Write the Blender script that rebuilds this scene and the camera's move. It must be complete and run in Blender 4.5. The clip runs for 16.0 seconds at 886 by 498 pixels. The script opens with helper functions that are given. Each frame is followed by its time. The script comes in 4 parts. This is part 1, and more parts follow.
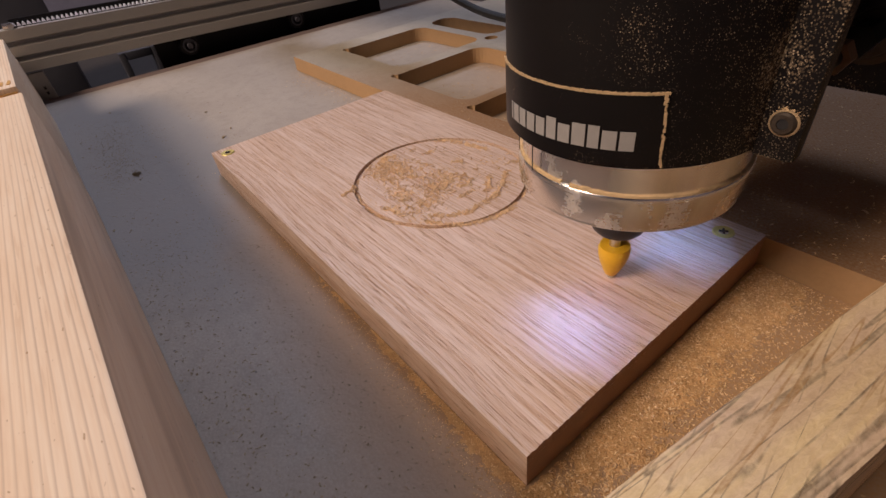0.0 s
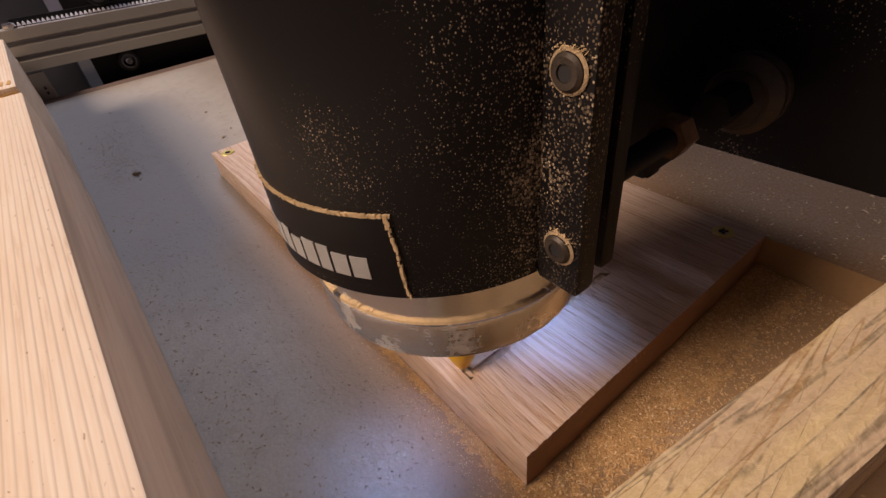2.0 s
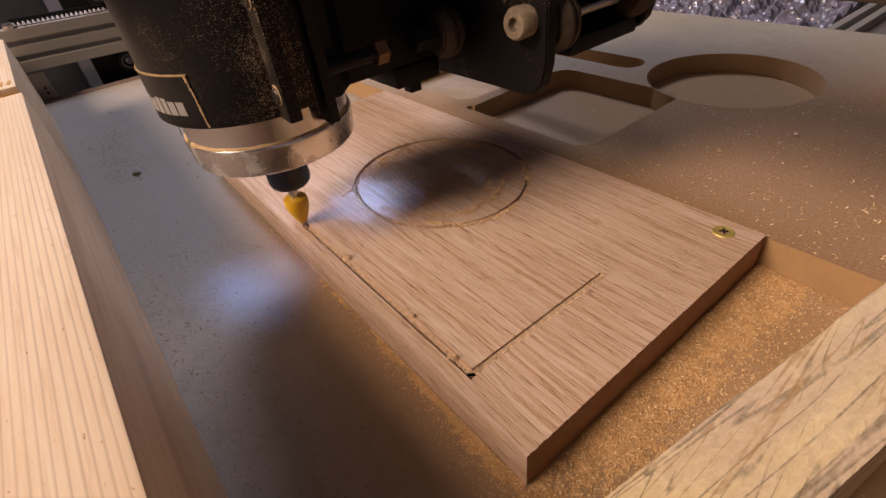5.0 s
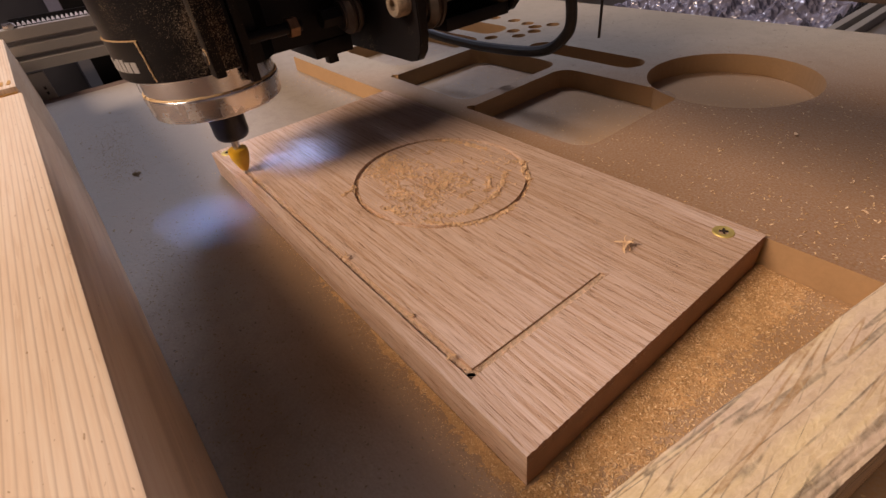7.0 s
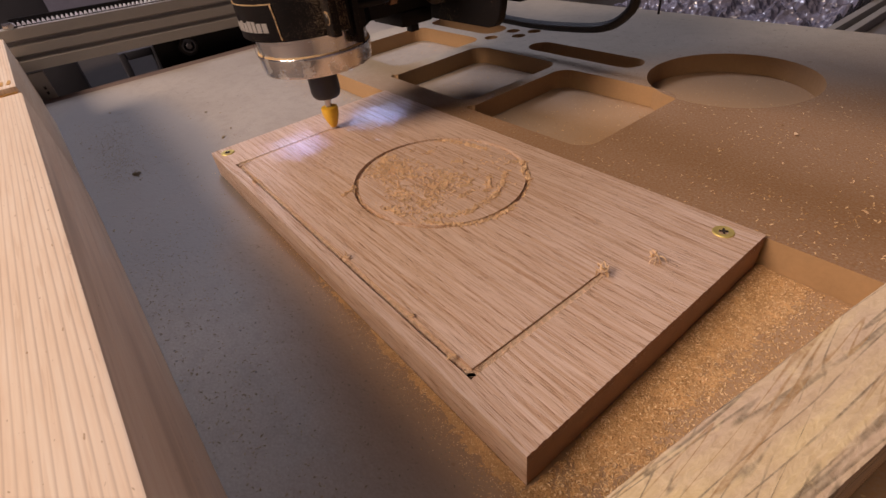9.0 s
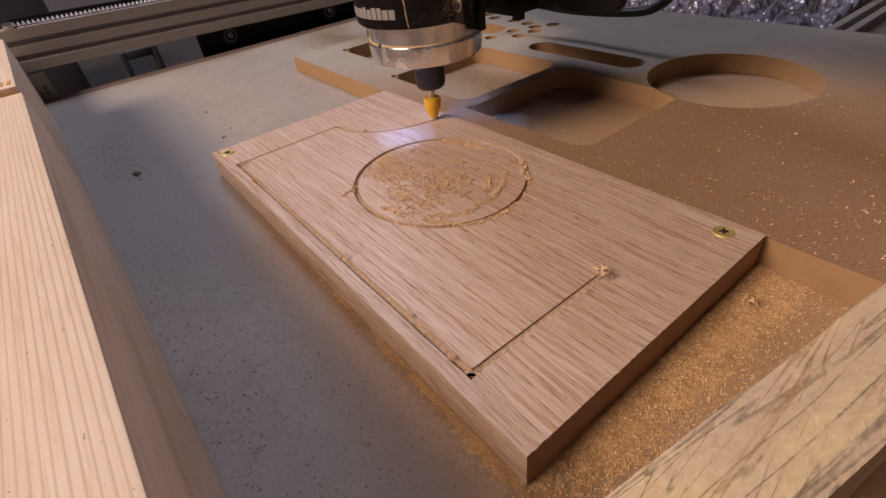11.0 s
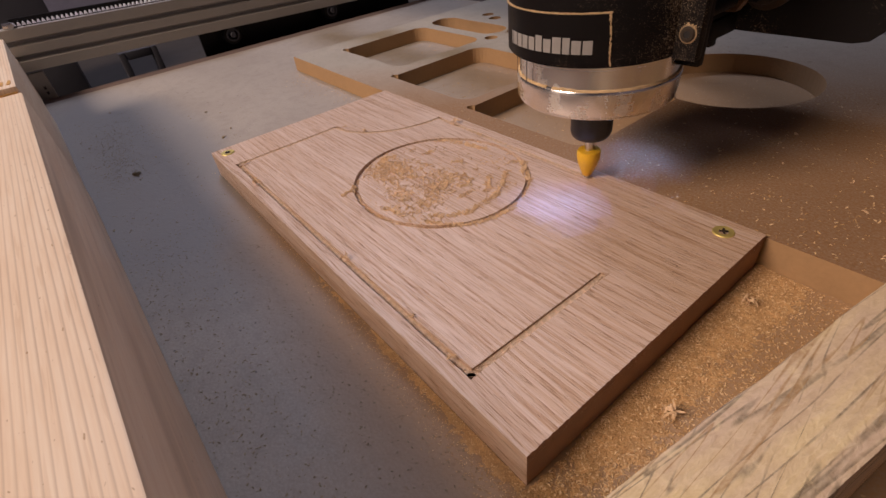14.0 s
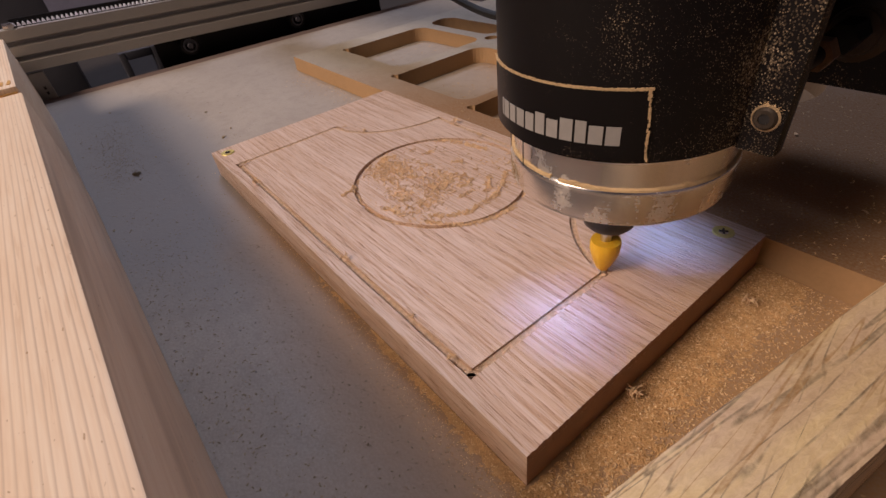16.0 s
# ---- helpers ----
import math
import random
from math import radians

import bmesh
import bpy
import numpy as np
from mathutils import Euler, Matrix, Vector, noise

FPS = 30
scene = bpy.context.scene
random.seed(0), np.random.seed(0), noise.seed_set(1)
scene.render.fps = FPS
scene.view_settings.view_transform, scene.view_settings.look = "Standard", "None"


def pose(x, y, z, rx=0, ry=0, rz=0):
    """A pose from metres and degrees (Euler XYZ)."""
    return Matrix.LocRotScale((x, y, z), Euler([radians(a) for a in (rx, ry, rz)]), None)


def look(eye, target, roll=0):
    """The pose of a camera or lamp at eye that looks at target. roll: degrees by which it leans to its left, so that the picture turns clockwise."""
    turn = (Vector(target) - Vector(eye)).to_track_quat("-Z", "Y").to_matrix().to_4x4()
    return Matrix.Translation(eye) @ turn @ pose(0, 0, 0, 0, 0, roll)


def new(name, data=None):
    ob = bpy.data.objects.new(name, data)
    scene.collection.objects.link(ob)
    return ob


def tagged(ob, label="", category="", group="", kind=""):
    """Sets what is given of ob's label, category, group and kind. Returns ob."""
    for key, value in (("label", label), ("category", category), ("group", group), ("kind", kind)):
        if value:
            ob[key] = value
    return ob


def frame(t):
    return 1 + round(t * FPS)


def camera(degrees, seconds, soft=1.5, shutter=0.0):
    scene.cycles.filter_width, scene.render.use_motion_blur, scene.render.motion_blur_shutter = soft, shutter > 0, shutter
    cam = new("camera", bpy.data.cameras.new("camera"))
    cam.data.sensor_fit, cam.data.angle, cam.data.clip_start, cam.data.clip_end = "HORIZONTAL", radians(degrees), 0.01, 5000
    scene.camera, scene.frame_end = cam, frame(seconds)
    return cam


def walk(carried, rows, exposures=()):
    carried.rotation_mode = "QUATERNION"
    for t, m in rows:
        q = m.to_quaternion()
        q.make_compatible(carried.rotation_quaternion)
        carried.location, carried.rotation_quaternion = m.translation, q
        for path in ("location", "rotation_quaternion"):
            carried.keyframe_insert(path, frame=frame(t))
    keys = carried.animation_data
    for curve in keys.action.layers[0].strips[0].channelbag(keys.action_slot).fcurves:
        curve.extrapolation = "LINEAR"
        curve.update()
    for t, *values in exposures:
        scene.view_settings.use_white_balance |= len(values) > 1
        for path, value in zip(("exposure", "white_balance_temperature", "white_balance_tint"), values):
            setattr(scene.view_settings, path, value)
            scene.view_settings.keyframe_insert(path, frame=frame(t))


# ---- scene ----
cam = camera(86.16, 16.0, soft=1.5, shutter=0.0)
EYE, AIM = (0.33132, -0.05038, 0.14317), (0.13500, 0.08369, -0.03984)
walk(cam, [(0.0, look(EYE, AIM, -7.476)), (16.0, look(EYE, AIM, -7.476))],
     exposures=[(0.0, 0.05, 6330, 10), (1.0, 0.05, 6330, 10), (1.5, 0.20, 6420, 10.5), (2.0, 0.30, 6430, 10.5), (2.8, 0.42, 6570, 11), (4.2, 0.40, 6700, 11), (6.5, 0.30, 6780, 13), (7.5, 0.21, 6750, 13), (9.2, 0.14, 6560, 13), (11.3, 0.06, 6350, 13), (13.0, 0.00, 6330, 12.5), (16.0, 0.00, 6380, 12)])

# ---- light: a warm lamp over the near side, a cooler one over the far end ----
world = bpy.data.worlds.new("room_air")
scene.world = world
world.use_nodes = True
world.node_tree.nodes["Background"].inputs[0].default_value = (0.57, 0.53, 0.95, 1)
world.node_tree.nodes["Background"].inputs[1].default_value = 0.064


def area_lamp(name, eye, target, size, watts, colour):
    data = bpy.data.lights.new(name, "AREA")
    data.shape, data.size, data.energy, data.color = "DISK", size, watts, colour
    ob = new(name, data)
    ob.matrix_world = look(eye, target)
    return ob


area_lamp("warm_lamp", (-0.14, -1.46, 1.37), (0.15, 0.07, 0.0), 0.85, 43.5, (1.0, 0.765, 0.605))
area_lamp("cool_lamp", (-1.00, 0.46, 1.55), (0.10, 0.05, 0.0), 0.65, 13.6, (0.76, 0.79, 1.0))

# ---- materials ----
def material(name, rough=0.5, metal=0.0):
    m = bpy.data.materials.new(name)
    m.use_nodes = True
    b = m.node_tree.nodes["Principled BSDF"]
    b.inputs["Roughness"].default_value, b.inputs["Metallic"].default_value = rough, metal
    return m, m.node_tree.nodes, m.node_tree.links, b


def coords(nodes, links, scale, kind="Object", offset=(0, 0, 0), turn=(0, 0, 0)):
    tc, mp = nodes.new("ShaderNodeTexCoord"), nodes.new("ShaderNodeMapping")
    mp.inputs["Scale"].default_value, mp.inputs["Location"].default_value = scale, offset
    mp.inputs["Rotation"].default_value = turn
    links.new(tc.outputs[kind], mp.inputs["Vector"])
    return mp.outputs["Vector"]


def noise_tex(nodes, links, vec, scale=1.0, detail=3.0, rough=0.5, warp=0.0):
    n = nodes.new("ShaderNodeTexNoise")
    n.inputs["Scale"].default_value, n.inputs["Detail"].default_value = scale, detail
    n.inputs["Roughness"].default_value, n.inputs["Distortion"].default_value = rough, warp
    links.new(vec, n.inputs["Vector"])
    return n.outputs["Fac"]


def ramp(nodes, links, fac, stops):
    r = nodes.new("ShaderNodeValToRGB")
    els = r.color_ramp.elements
    while len(els) < len(stops):
        els.new(0.5)
    for e, (pos, col) in zip(els, stops):
        e.position, e.color = pos, (*col, 1) if len(col) == 3 else col
    links.new(fac, r.inputs["Fac"])
    return r.outputs["Color"]


def mix(nodes, links, fac, a, b, blend="MIX"):
    n = nodes.new("ShaderNodeMix")
    n.data_type, n.blend_type = "RGBA", blend
    for value, sock in ((fac, n.inputs[0]), (a, n.inputs[6]), (b, n.inputs[7])):
        if hasattr(value, "links"):
            links.new(value, sock)
        else:
            sock.default_value = value if isinstance(value, float) else (*value, 1)
    return n.outputs[2]


def bump(nodes, links, bsdf, height, strength=0.3, distance=0.001):
    n = nodes.new("ShaderNodeBump")
    n.inputs["Strength"].default_value, n.inputs["Distance"].default_value = strength, distance
    links.new(height, n.inputs["Height"])
    links.new(n.outputs["Normal"], bsdf.inputs["Normal"])


def grey(v):
    return (v, v, v)


def wood(name, dark, mid, light, fine, coarse, rough, pore=0.6, turn=(0, 0, 0), pore_dark=(0.2, 0.11, 0.06), rings=0, pore_from=0.60, flecks=0.0, relief=0.3):
    """Straight-grained wood whose fibres run along x: fine = pore lines a metre, coarse = growth bands a metre."""
    m, n, l, b = material(name, rough)
    bands = noise_tex(n, l, coords(n, l, (coarse * 0.06, coarse, coarse * 0.4), turn=turn), 1.0, 5, 0.6, 0.9)
    streak = noise_tex(n, l, coords(n, l, (fine * 0.06, fine, fine * 0.6), turn=turn), 1.0, 4, 0.65, 0.25)
    pores = noise_tex(n, l, coords(n, l, (fine * 0.055, fine * 1.15, fine), offset=(3, 1, 7), turn=turn), 1.0, 2, 0.55, 0.2)
    zone = noise_tex(n, l, coords(n, l, (coarse * 0.10, coarse * 0.8, coarse * 0.4), offset=(9, 4, 2), turn=turn), 1.0, 3, 0.55, 0.5)
    colour = ramp(n, l, bands, [(0.35, dark), (0.5, mid), (0.65, light)])
    colour = mix(n, l, 0.42, colour, ramp(n, l, streak, [(0.33, dark), (0.5, mid), (0.66, light)]))
    if rings:
        w = n.new("ShaderNodeTexWave")
        w.wave_type, w.bands_direction, w.wave_profile = "BANDS", "Y", "SAW"
        w.inputs["Scale"].default_value, w.inputs["Distortion"].default_value = rings / 6.0, 2.2
        w.inputs["Detail"].default_value, w.inputs["Detail Scale"].default_value = 3.0, 0.7
        l.new(coords(n, l, (0.035, 1, 0.8), turn=turn), w.inputs["Vector"])
        line = ramp(n, l, w.outputs["Fac"], [(0.60, grey(0.0)), (0.88, grey(0.9)), (1.0, grey(0.05))])
        line = mix(n, l, 1.0, line, ramp(n, l, zone, [(0.3, grey(0.35)), (0.65, grey(1.0))]), "MULTIPLY")
        colour = mix(n, l, line, colour, tuple(c * 0.74 for c in dark))
    mask = ramp(n, l, pores, [(pore_from, grey(0.0)), (pore_from + 0.05, grey(pore))])
    mask = mix(n, l, 1.0, mask, ramp(n, l, zone, [(0.38, grey(0.25)), (0.58, grey(1.0))]), "MULTIPLY")
    colour = mix(n, l, mask, colour, pore_dark)
    if flecks:
        spot = noise_tex(n, l, coords(n, l, (420, 900, 900), offset=(1, 6, 2)), 1.0, 1, 0.5)
        colour = mix(n, l, ramp(n, l, spot, [(0.725, grey(0.0)), (0.76, grey(flecks))]), colour, (0.38, 0.22, 0.09))
    l.new(colour, b.inputs["Base Color"])
    low = n.new("ShaderNodeInvert")
    l.new(mask, low.inputs["Color"])
    bump(n, l, b, mix(n, l, 0.6, streak, low.outputs[0]), relief, 0.0006)
    return m


def oak_wood():
    """Planed oak: long tan streaks on a pale pinkish ground, with short dark pores lying in the streaks."""
    m, n, l, b = material("oak", 0.42)
    base = coords(n, l, (1, 1, 1))
    sway = n.new("ShaderNodeTexNoise")
    sway.inputs["Scale"].default_value, sway.inputs["Detail"].default_value = 1.0, 2.0
    l.new(coords(n, l, (7, 16, 16)), sway.inputs["Vector"])
    bend = n.new("ShaderNodeVectorMath")
    bend.operation = "MULTIPLY_ADD"
    bend.inputs[1].default_value = (0.0, 0.008, 0.003)
    l.new(sway.outputs["Color"], bend.inputs[0])
    l.new(base, bend.inputs[2])

    def grain(scale, detail, rough):
        mp = n.new("ShaderNodeMapping")
        mp.inputs["Scale"].default_value = scale
        l.new(bend.outputs[0], mp.inputs["Vector"])
        return noise_tex(n, l, mp.outputs["Vector"], 1.0, detail, rough, 0.15)

    broad = grain((6, 190, 110), 4, 0.55)
    streak = grain((17, 820, 480), 4, 0.64)
    fibre = grain((60, 1700, 1000), 3, 0.62)
    pore = grain((110, 2100, 1400), 2, 0.55)
    colour = ramp(n, l, streak, [(0.34, (0.49, 0.31, 0.195)), (0.45, (0.585, 0.41, 0.295)), (0.53, (0.645, 0.485, 0.385)), (0.68, (0.69, 0.545, 0.455))])
    colour = mix(n, l, ramp(n, l, broad, [(0.36, grey(0.45)), (0.58, grey(0.0))]), colour, (0.56, 0.39, 0.275))
    colour = mix(n, l, 1.0, colour, ramp(n, l, fibre, [(0.30, (0.74, 0.67, 0.60)), (0.52, grey(1.0))]), "MULTIPLY")
    mask = ramp(n, l, pore, [(0.575, grey(0.0)), (0.625, grey(0.72))])
    mask = mix(n, l, 1.0, mask, ramp(n, l, streak, [(0.42, grey(1.0)), (0.58, grey(0.12))]), "MULTIPLY")
    colour = mix(n, l, mask, colour, (0.30, 0.165, 0.085))
    l.new(colour, b.inputs["Base Color"])
    low = n.new("ShaderNodeInvert")
    l.new(mask, low.inputs["Color"])
    bump(n, l, b, mix(n, l, 0.6, fibre, low.outputs[0]), 0.7, 0.0006)
    return m


OAK = oak_wood()
PINE = wood("pine", (0.74, 0.54, 0.36), (0.84, 0.66, 0.475), (0.89, 0.75, 0.58), 600, 60, 0.5, 0.3, pore_dark=(0.58, 0.38, 0.22), rings=1050, flecks=0.7, relief=0.15)


def slanted(n, l, scale, angle, offset=(0, 0, 0)):
    """Object coordinates turned about z first and stretched after."""
    mp = n.new("ShaderNodeMapping")
    mp.inputs["Scale"].default_value, mp.inputs["Location"].default_value = scale, offset
    l.new(coords(n, l, (1, 1, 1), turn=(0, 0, radians(angle))), mp.inputs["Vector"])
    return mp.outputs["Vector"]


def pine_rings():
    """Rough sawn pine: dark broken growth lines along the board, some brown ones crossing aslant, on a furry face."""
    m, n, l, b = material("sawn_pine", 0.8)
    fur = noise_tex(n, l, coords(n, l, (420, 900, 900)), 1.0, 3, 0.65, 0.6)
    clump = noise_tex(n, l, coords(n, l, (170, 260, 260), offset=(2, 5, 1)), 1.0, 4, 0.65, 0.4)
    blotch = noise_tex(n, l, coords(n, l, (22, 130, 70)), 1.0, 4, 0.6, 0.5)
    colour = ramp(n, l, blotch, [(0.34, (0.56, 0.41, 0.29)), (0.50, (0.63, 0.475, 0.29)), (0.66, (0.74, 0.575, 0.29))])
    for k, (scale, turn_by, tone, width, low, high) in enumerate((((13, 330, 40), 1.5, (0.11, 0.085, 0.05), 0.018, 0.36, 0.47), ((12, 260, 40), -9, (0.33, 0.175, 0.055), 0.010, 0.40, 0.50), ((14, 230, 40), -14, (0.12, 0.09, 0.055), 0.010, 0.42, 0.52))):
        lines = noise_tex(n, l, slanted(n, l, scale, turn_by, (3.1 * k, 1.7 * k, 0)), 1.0, 1.5, 0.45, 0.2)
        line = ramp(n, l, lines, [(0.5 - width * 1.8, grey(0.0)), (0.5 - width * 0.4, grey(0.85)), (0.5 + width * 0.4, grey(0.85)), (0.5 + width * 1.2, grey(0.0))])
        gate = noise_tex(n, l, coords(n, l, (34, 70, 60), offset=(4 + 7 * k, 8, 1)), 1.0, 4, 0.7)
        line = mix(n, l, 1.0, line, ramp(n, l, gate, [(low, grey(0.12)), (high, grey(1.0))]), "MULTIPLY")
        line = mix(n, l, 1.0, line, ramp(n, l, clump, [(0.30, grey(0.25)), (0.52, grey(1.0))]), "MULTIPLY")
        colour = mix(n, l, line, colour, tone)
    colour = mix(n, l, ramp(n, l, clump, [(0.55, grey(0.0)), (0.72, grey(0.55))]), colour, (0.80, 0.645, 0.37))
    l.new(mix(n, l, 0.22, colour, ramp(n, l, fur, [(0.35, (0.40, 0.27, 0.15)), (0.65, (0.85, 0.70, 0.48))])), b.inputs["Base Color"])
    bump(n, l, b, mix(n, l, 0.55, fur, clump), 0.55, 0.0010)
    return m


SAWN = pine_rings()


def board_surface(name, base, light, dust, dust_from, dust_to, slope, patches=()):
    """Smooth fibreboard face; sawdust lies thicker towards +x, where it was swept."""
    m, n, l, b = material(name, 0.62)
    cloud = noise_tex(n, l, coords(n, l, (9, 9, 9)), 1.0, 5, 0.6)
    grain = noise_tex(n, l, coords(n, l, (900, 900, 900)), 1.0, 2, 0.6)
    specks = noise_tex(n, l, coords(n, l, (420, 420, 420), offset=(5, 2, 1)), 1.0, 1, 0.5)
    colour = mix(n, l, ramp(n, l, cloud, [(0.35, grey(0.0)), (0.65, grey(1.0))]), base, light)
    colour = mix(n, l, ramp(n, l, grain, [(0.35, grey(0.0)), (0.7, grey(0.30))]), colour, tuple(c * 0.55 for c in base))
    mottle = noise_tex(n, l, coords(n, l, (95, 95, 95), offset=(2, 3, 4)), 1.0, 5, 0.7)
    colour = mix(n, l, ramp(n, l, mottle, [(0.38, grey(0.30)), (0.52, grey(0.0)), (0.54, grey(0.0))]), colour, tuple(c * 0.72 for c in base))
    pits = noise_tex(n, l, coords(n, l, (300, 300, 300), offset=(7, 1, 3)), 1.0, 1, 0.5)
    colour = mix(n, l, ramp(n, l, pits, [(0.73, grey(0.0)), (0.76, grey(0.75))]), colour, tuple(c * 0.25 for c in base))
    sep = n.new("ShaderNodeSeparateXYZ")
    l.new(coords(n, l, (1, 1, 1)), sep.inputs[0])
    side = n.new("ShaderNodeMapRange")
    side.inputs["From Min"].default_value, side.inputs["From Max"].default_value = dust_from, dust_to
    add = n.new("ShaderNodeMath")
    add.operation = "MULTIPLY_ADD"
    add.inputs[1].default_value, add.inputs[2].default_value = slope, 0.0
    l.new(sep.outputs[1], add.inputs[0])
    lean = n.new("ShaderNodeMath")
    lean.operation = "ADD"
    l.new(sep.outputs[0], lean.inputs[0])
    l.new(add.outputs[0], lean.inputs[1])
    wob = n.new("ShaderNodeMath")
    wob.operation = "MULTIPLY_ADD"
    wob.inputs[1].default_value = 0.14
    l.new(cloud, wob.inputs[0])
    l.new(lean.outputs[0], wob.inputs[2])
    l.new(wob.outputs[0], side.inputs["Value"])
    thick = mix(n, l, side.outputs[0], grey(0.0), ramp(n, l, grain, [(0.2, grey(0.55)), (0.7, grey(1.0))]))
    colour = mix(n, l, thick, colour, dust)
    flakes = ramp(n, l, specks, [(0.70, grey(0.0)), (0.74, grey(0.8))])
    flakes = mix(n, l, side.outputs[0], grey(0.0), flakes)
    colour = mix(n, l, flakes, colour, (0.60, 0.42, 0.22))
    for cx, cy, rx, ry, tone, soft in patches:   # rounded patches: brown dust, and the side timber's shade painted in grey
        stops = [(0.0, grey(0.0)), (0.55, grey(0.75)), (1.0, grey(0.85))] if soft else [(0.0, grey(0.0)), (0.30, grey(0.8)), (0.8, grey(0.6))]
        sph = n.new("ShaderNodeTexGradient")
        sph.gradient_type = "SPHERICAL"
        far = noise_tex(n, l, coords(n, l, (14, 14, 14)), 1.0, 3)
        wobble = n.new("ShaderNodeVectorMath")
        wobble.operation = "MULTIPLY_ADD"
        tc = coords(n, l, (1 / rx, 1 / ry, 0), offset=(-cx / rx, -cy / ry, 0))
        wobble.inputs[1].default_value = (0.25, 0.25, 0)
        l.new(far, wobble.inputs[0])
        l.new(tc, wobble.inputs[2])
        l.new(wobble.outputs[0], sph.inputs["Vector"])
        colour = mix(n, l, ramp(n, l, sph.outputs["Fac"], stops), colour, tone)
    l.new(colour, b.inputs["Base Color"])
    rough = mix(n, l, side.outputs[0], grey(0.55), grey(0.9))
    l.new(rough, b.inputs["Roughness"])
    bump(n, l, b, mix(n, l, 0.5, grain, specks), 0.42, 0.0006)
    return m


# first patch: the side timber's shade painted on the face; second: brown dust
FLOOR = board_surface("wasteboard_face", (0.345, 0.296, 0.243), (0.410, 0.358, 0.298), (0.40, 0.235, 0.105), 0.24, 0.44, 1.0, ((-0.065, -0.034, 0.25, 0.075, (0.285, 0.272, 0.258), False), (0.22, 0.012, 0.19, 0.046, (0.34, 0.205, 0.10), True)))
OVERLAY = board_surface("fibreboard_face", (0.40, 0.35, 0.275), (0.46, 0.41, 0.33), (0.27, 0.135, 0.052), -0.24, -0.04, -1.2)


def plain(name, colour, rough, metal=0.0, vary=0.25, scale=60.0, relief=0.1, coat=0.0, spec=0.5):
    m, n, l, b = material(name, rough, metal)
    cloud = noise_tex(n, l, coords(n, l, (scale,) * 3), 1.0, 4, 0.6)
    fine = noise_tex(n, l, coords(n, l, (scale * 14,) * 3), 1.0, 2, 0.6)
    dark, light = tuple(c * (1 - vary) for c in colour), tuple(min(1, c * (1 + vary)) for c in colour)
    l.new(mix(n, l, 0.35, ramp(n, l, cloud, [(0.3, dark), (0.7, light)]), ramp(n, l, fine, [(0.3, dark), (0.7, light)])), b.inputs["Base Color"])
    r = ramp(n, l, cloud, [(0.3, grey(max(0.02, rough - 0.08))), (0.7, grey(min(1, rough + 0.08)))])
    l.new(r, b.inputs["Roughness"])
    b.inputs["Coat Weight"].default_value = coat
    b.inputs["Specular IOR Level"].default_value = spec
    bump(n, l, b, fine, relief, 0.0004)
    return m


def grains_of(name, dark, mid, light):
    """Loose grains, each of its own tone."""
    m, n, l, b = material(name, 0.85)
    geo = n.new("ShaderNodeNewGeometry")
    l.new(ramp(n, l, geo.outputs["Random Per Island"], [(0.0, dark), (0.55, mid), (1.0, light)]), b.inputs["Base Color"])
    return m


EDGE_STRIP = plain("brown_board_edge", (0.165, 0.120, 0.105), 0.8, vary=0.2, scale=40, relief=0.3)
MDF_EDGE = plain("fibreboard_edge", (0.38, 0.235, 0.115), 0.8, vary=0.12, scale=40, relief=0.3)
NUT = plain("blackened_steel", (0.018, 0.017, 0.018), 0.45)
CAKED = plain("dust_caked_steel", (0.30, 0.235, 0.165), 0.75, 0.2, vary=0.5, scale=350, relief=0.6)
BRONZE = plain("dusty_bronzed_steel", (0.26, 0.16, 0.095), 0.45, 0.7, vary=0.45, scale=260)
YELLOW = plain("yellow_plastic", (0.74, 0.42, 0.02), 0.40, vary=0.10)
STEEL = plain("bright_steel", (0.62, 0.60, 0.57), 0.28, 1.0, vary=0.08)
BRASS = plain("brass", (0.60, 0.49, 0.16), 0.5, 0.55, vary=0.25, scale=300)
RAIL = plain("painted_aluminium", (0.325, 0.305, 0.275), 0.5, 0.25, vary=0.05, scale=20)
# a darker copy of the rail's grey: shade in its recesses, put into the colour
RAIL_SHADED = plain("rail_slot_shade", (0.16, 0.15, 0.145), 0.6, 0.2, vary=0.1)
RUBBER = plain("black_rubber", (0.015, 0.015, 0.016), 0.5, vary=0.3)
TOOTH = plain("belt_tooth", (0.68, 0.68, 0.74), 0.5)
WHITE = plain("white_print", (0.29, 0.275, 0.262), 0.6, vary=0.1, scale=250)
DUST = plain("packed_sawdust", (0.62, 0.44, 0.24), 0.9, vary=0.25, scale=500, relief=0.8)
DIM_DUST = plain("settled_brown_dust", (0.34, 0.24, 0.135), 0.9, vary=0.5, scale=400, relief=0.8)
SHAVING = plain("oak_shaving", (0.70, 0.49, 0.29), 0.7, vary=0.25, scale=200, relief=0.4)
FRESH_CUT = plain("fresh_cut_oak", (0.63, 0.455, 0.31), 0.8, vary=0.3, scale=400, relief=0.9)
END_GRAIN = plain("sawn_end_grain", (0.30, 0.165, 0.10), 0.75, vary=0.2, scale=150, relief=0.4)
SAWDUST = grains_of("sawdust", (0.36, 0.205, 0.085), (0.60, 0.385, 0.175), (0.80, 0.60, 0.36))
DRIFT = plain("loose_sawdust", (0.56, 0.345, 0.155), 0.95, vary=0.38, scale=130, relief=1.0)
GLUE = plain("dried_glue", (0.58, 0.33, 0.10), 0.5, vary=0.2, scale=300)
DARK_CHIP = plain("dark_chip", (0.29, 0.225, 0.135), 0.8, vary=0.4, scale=200)
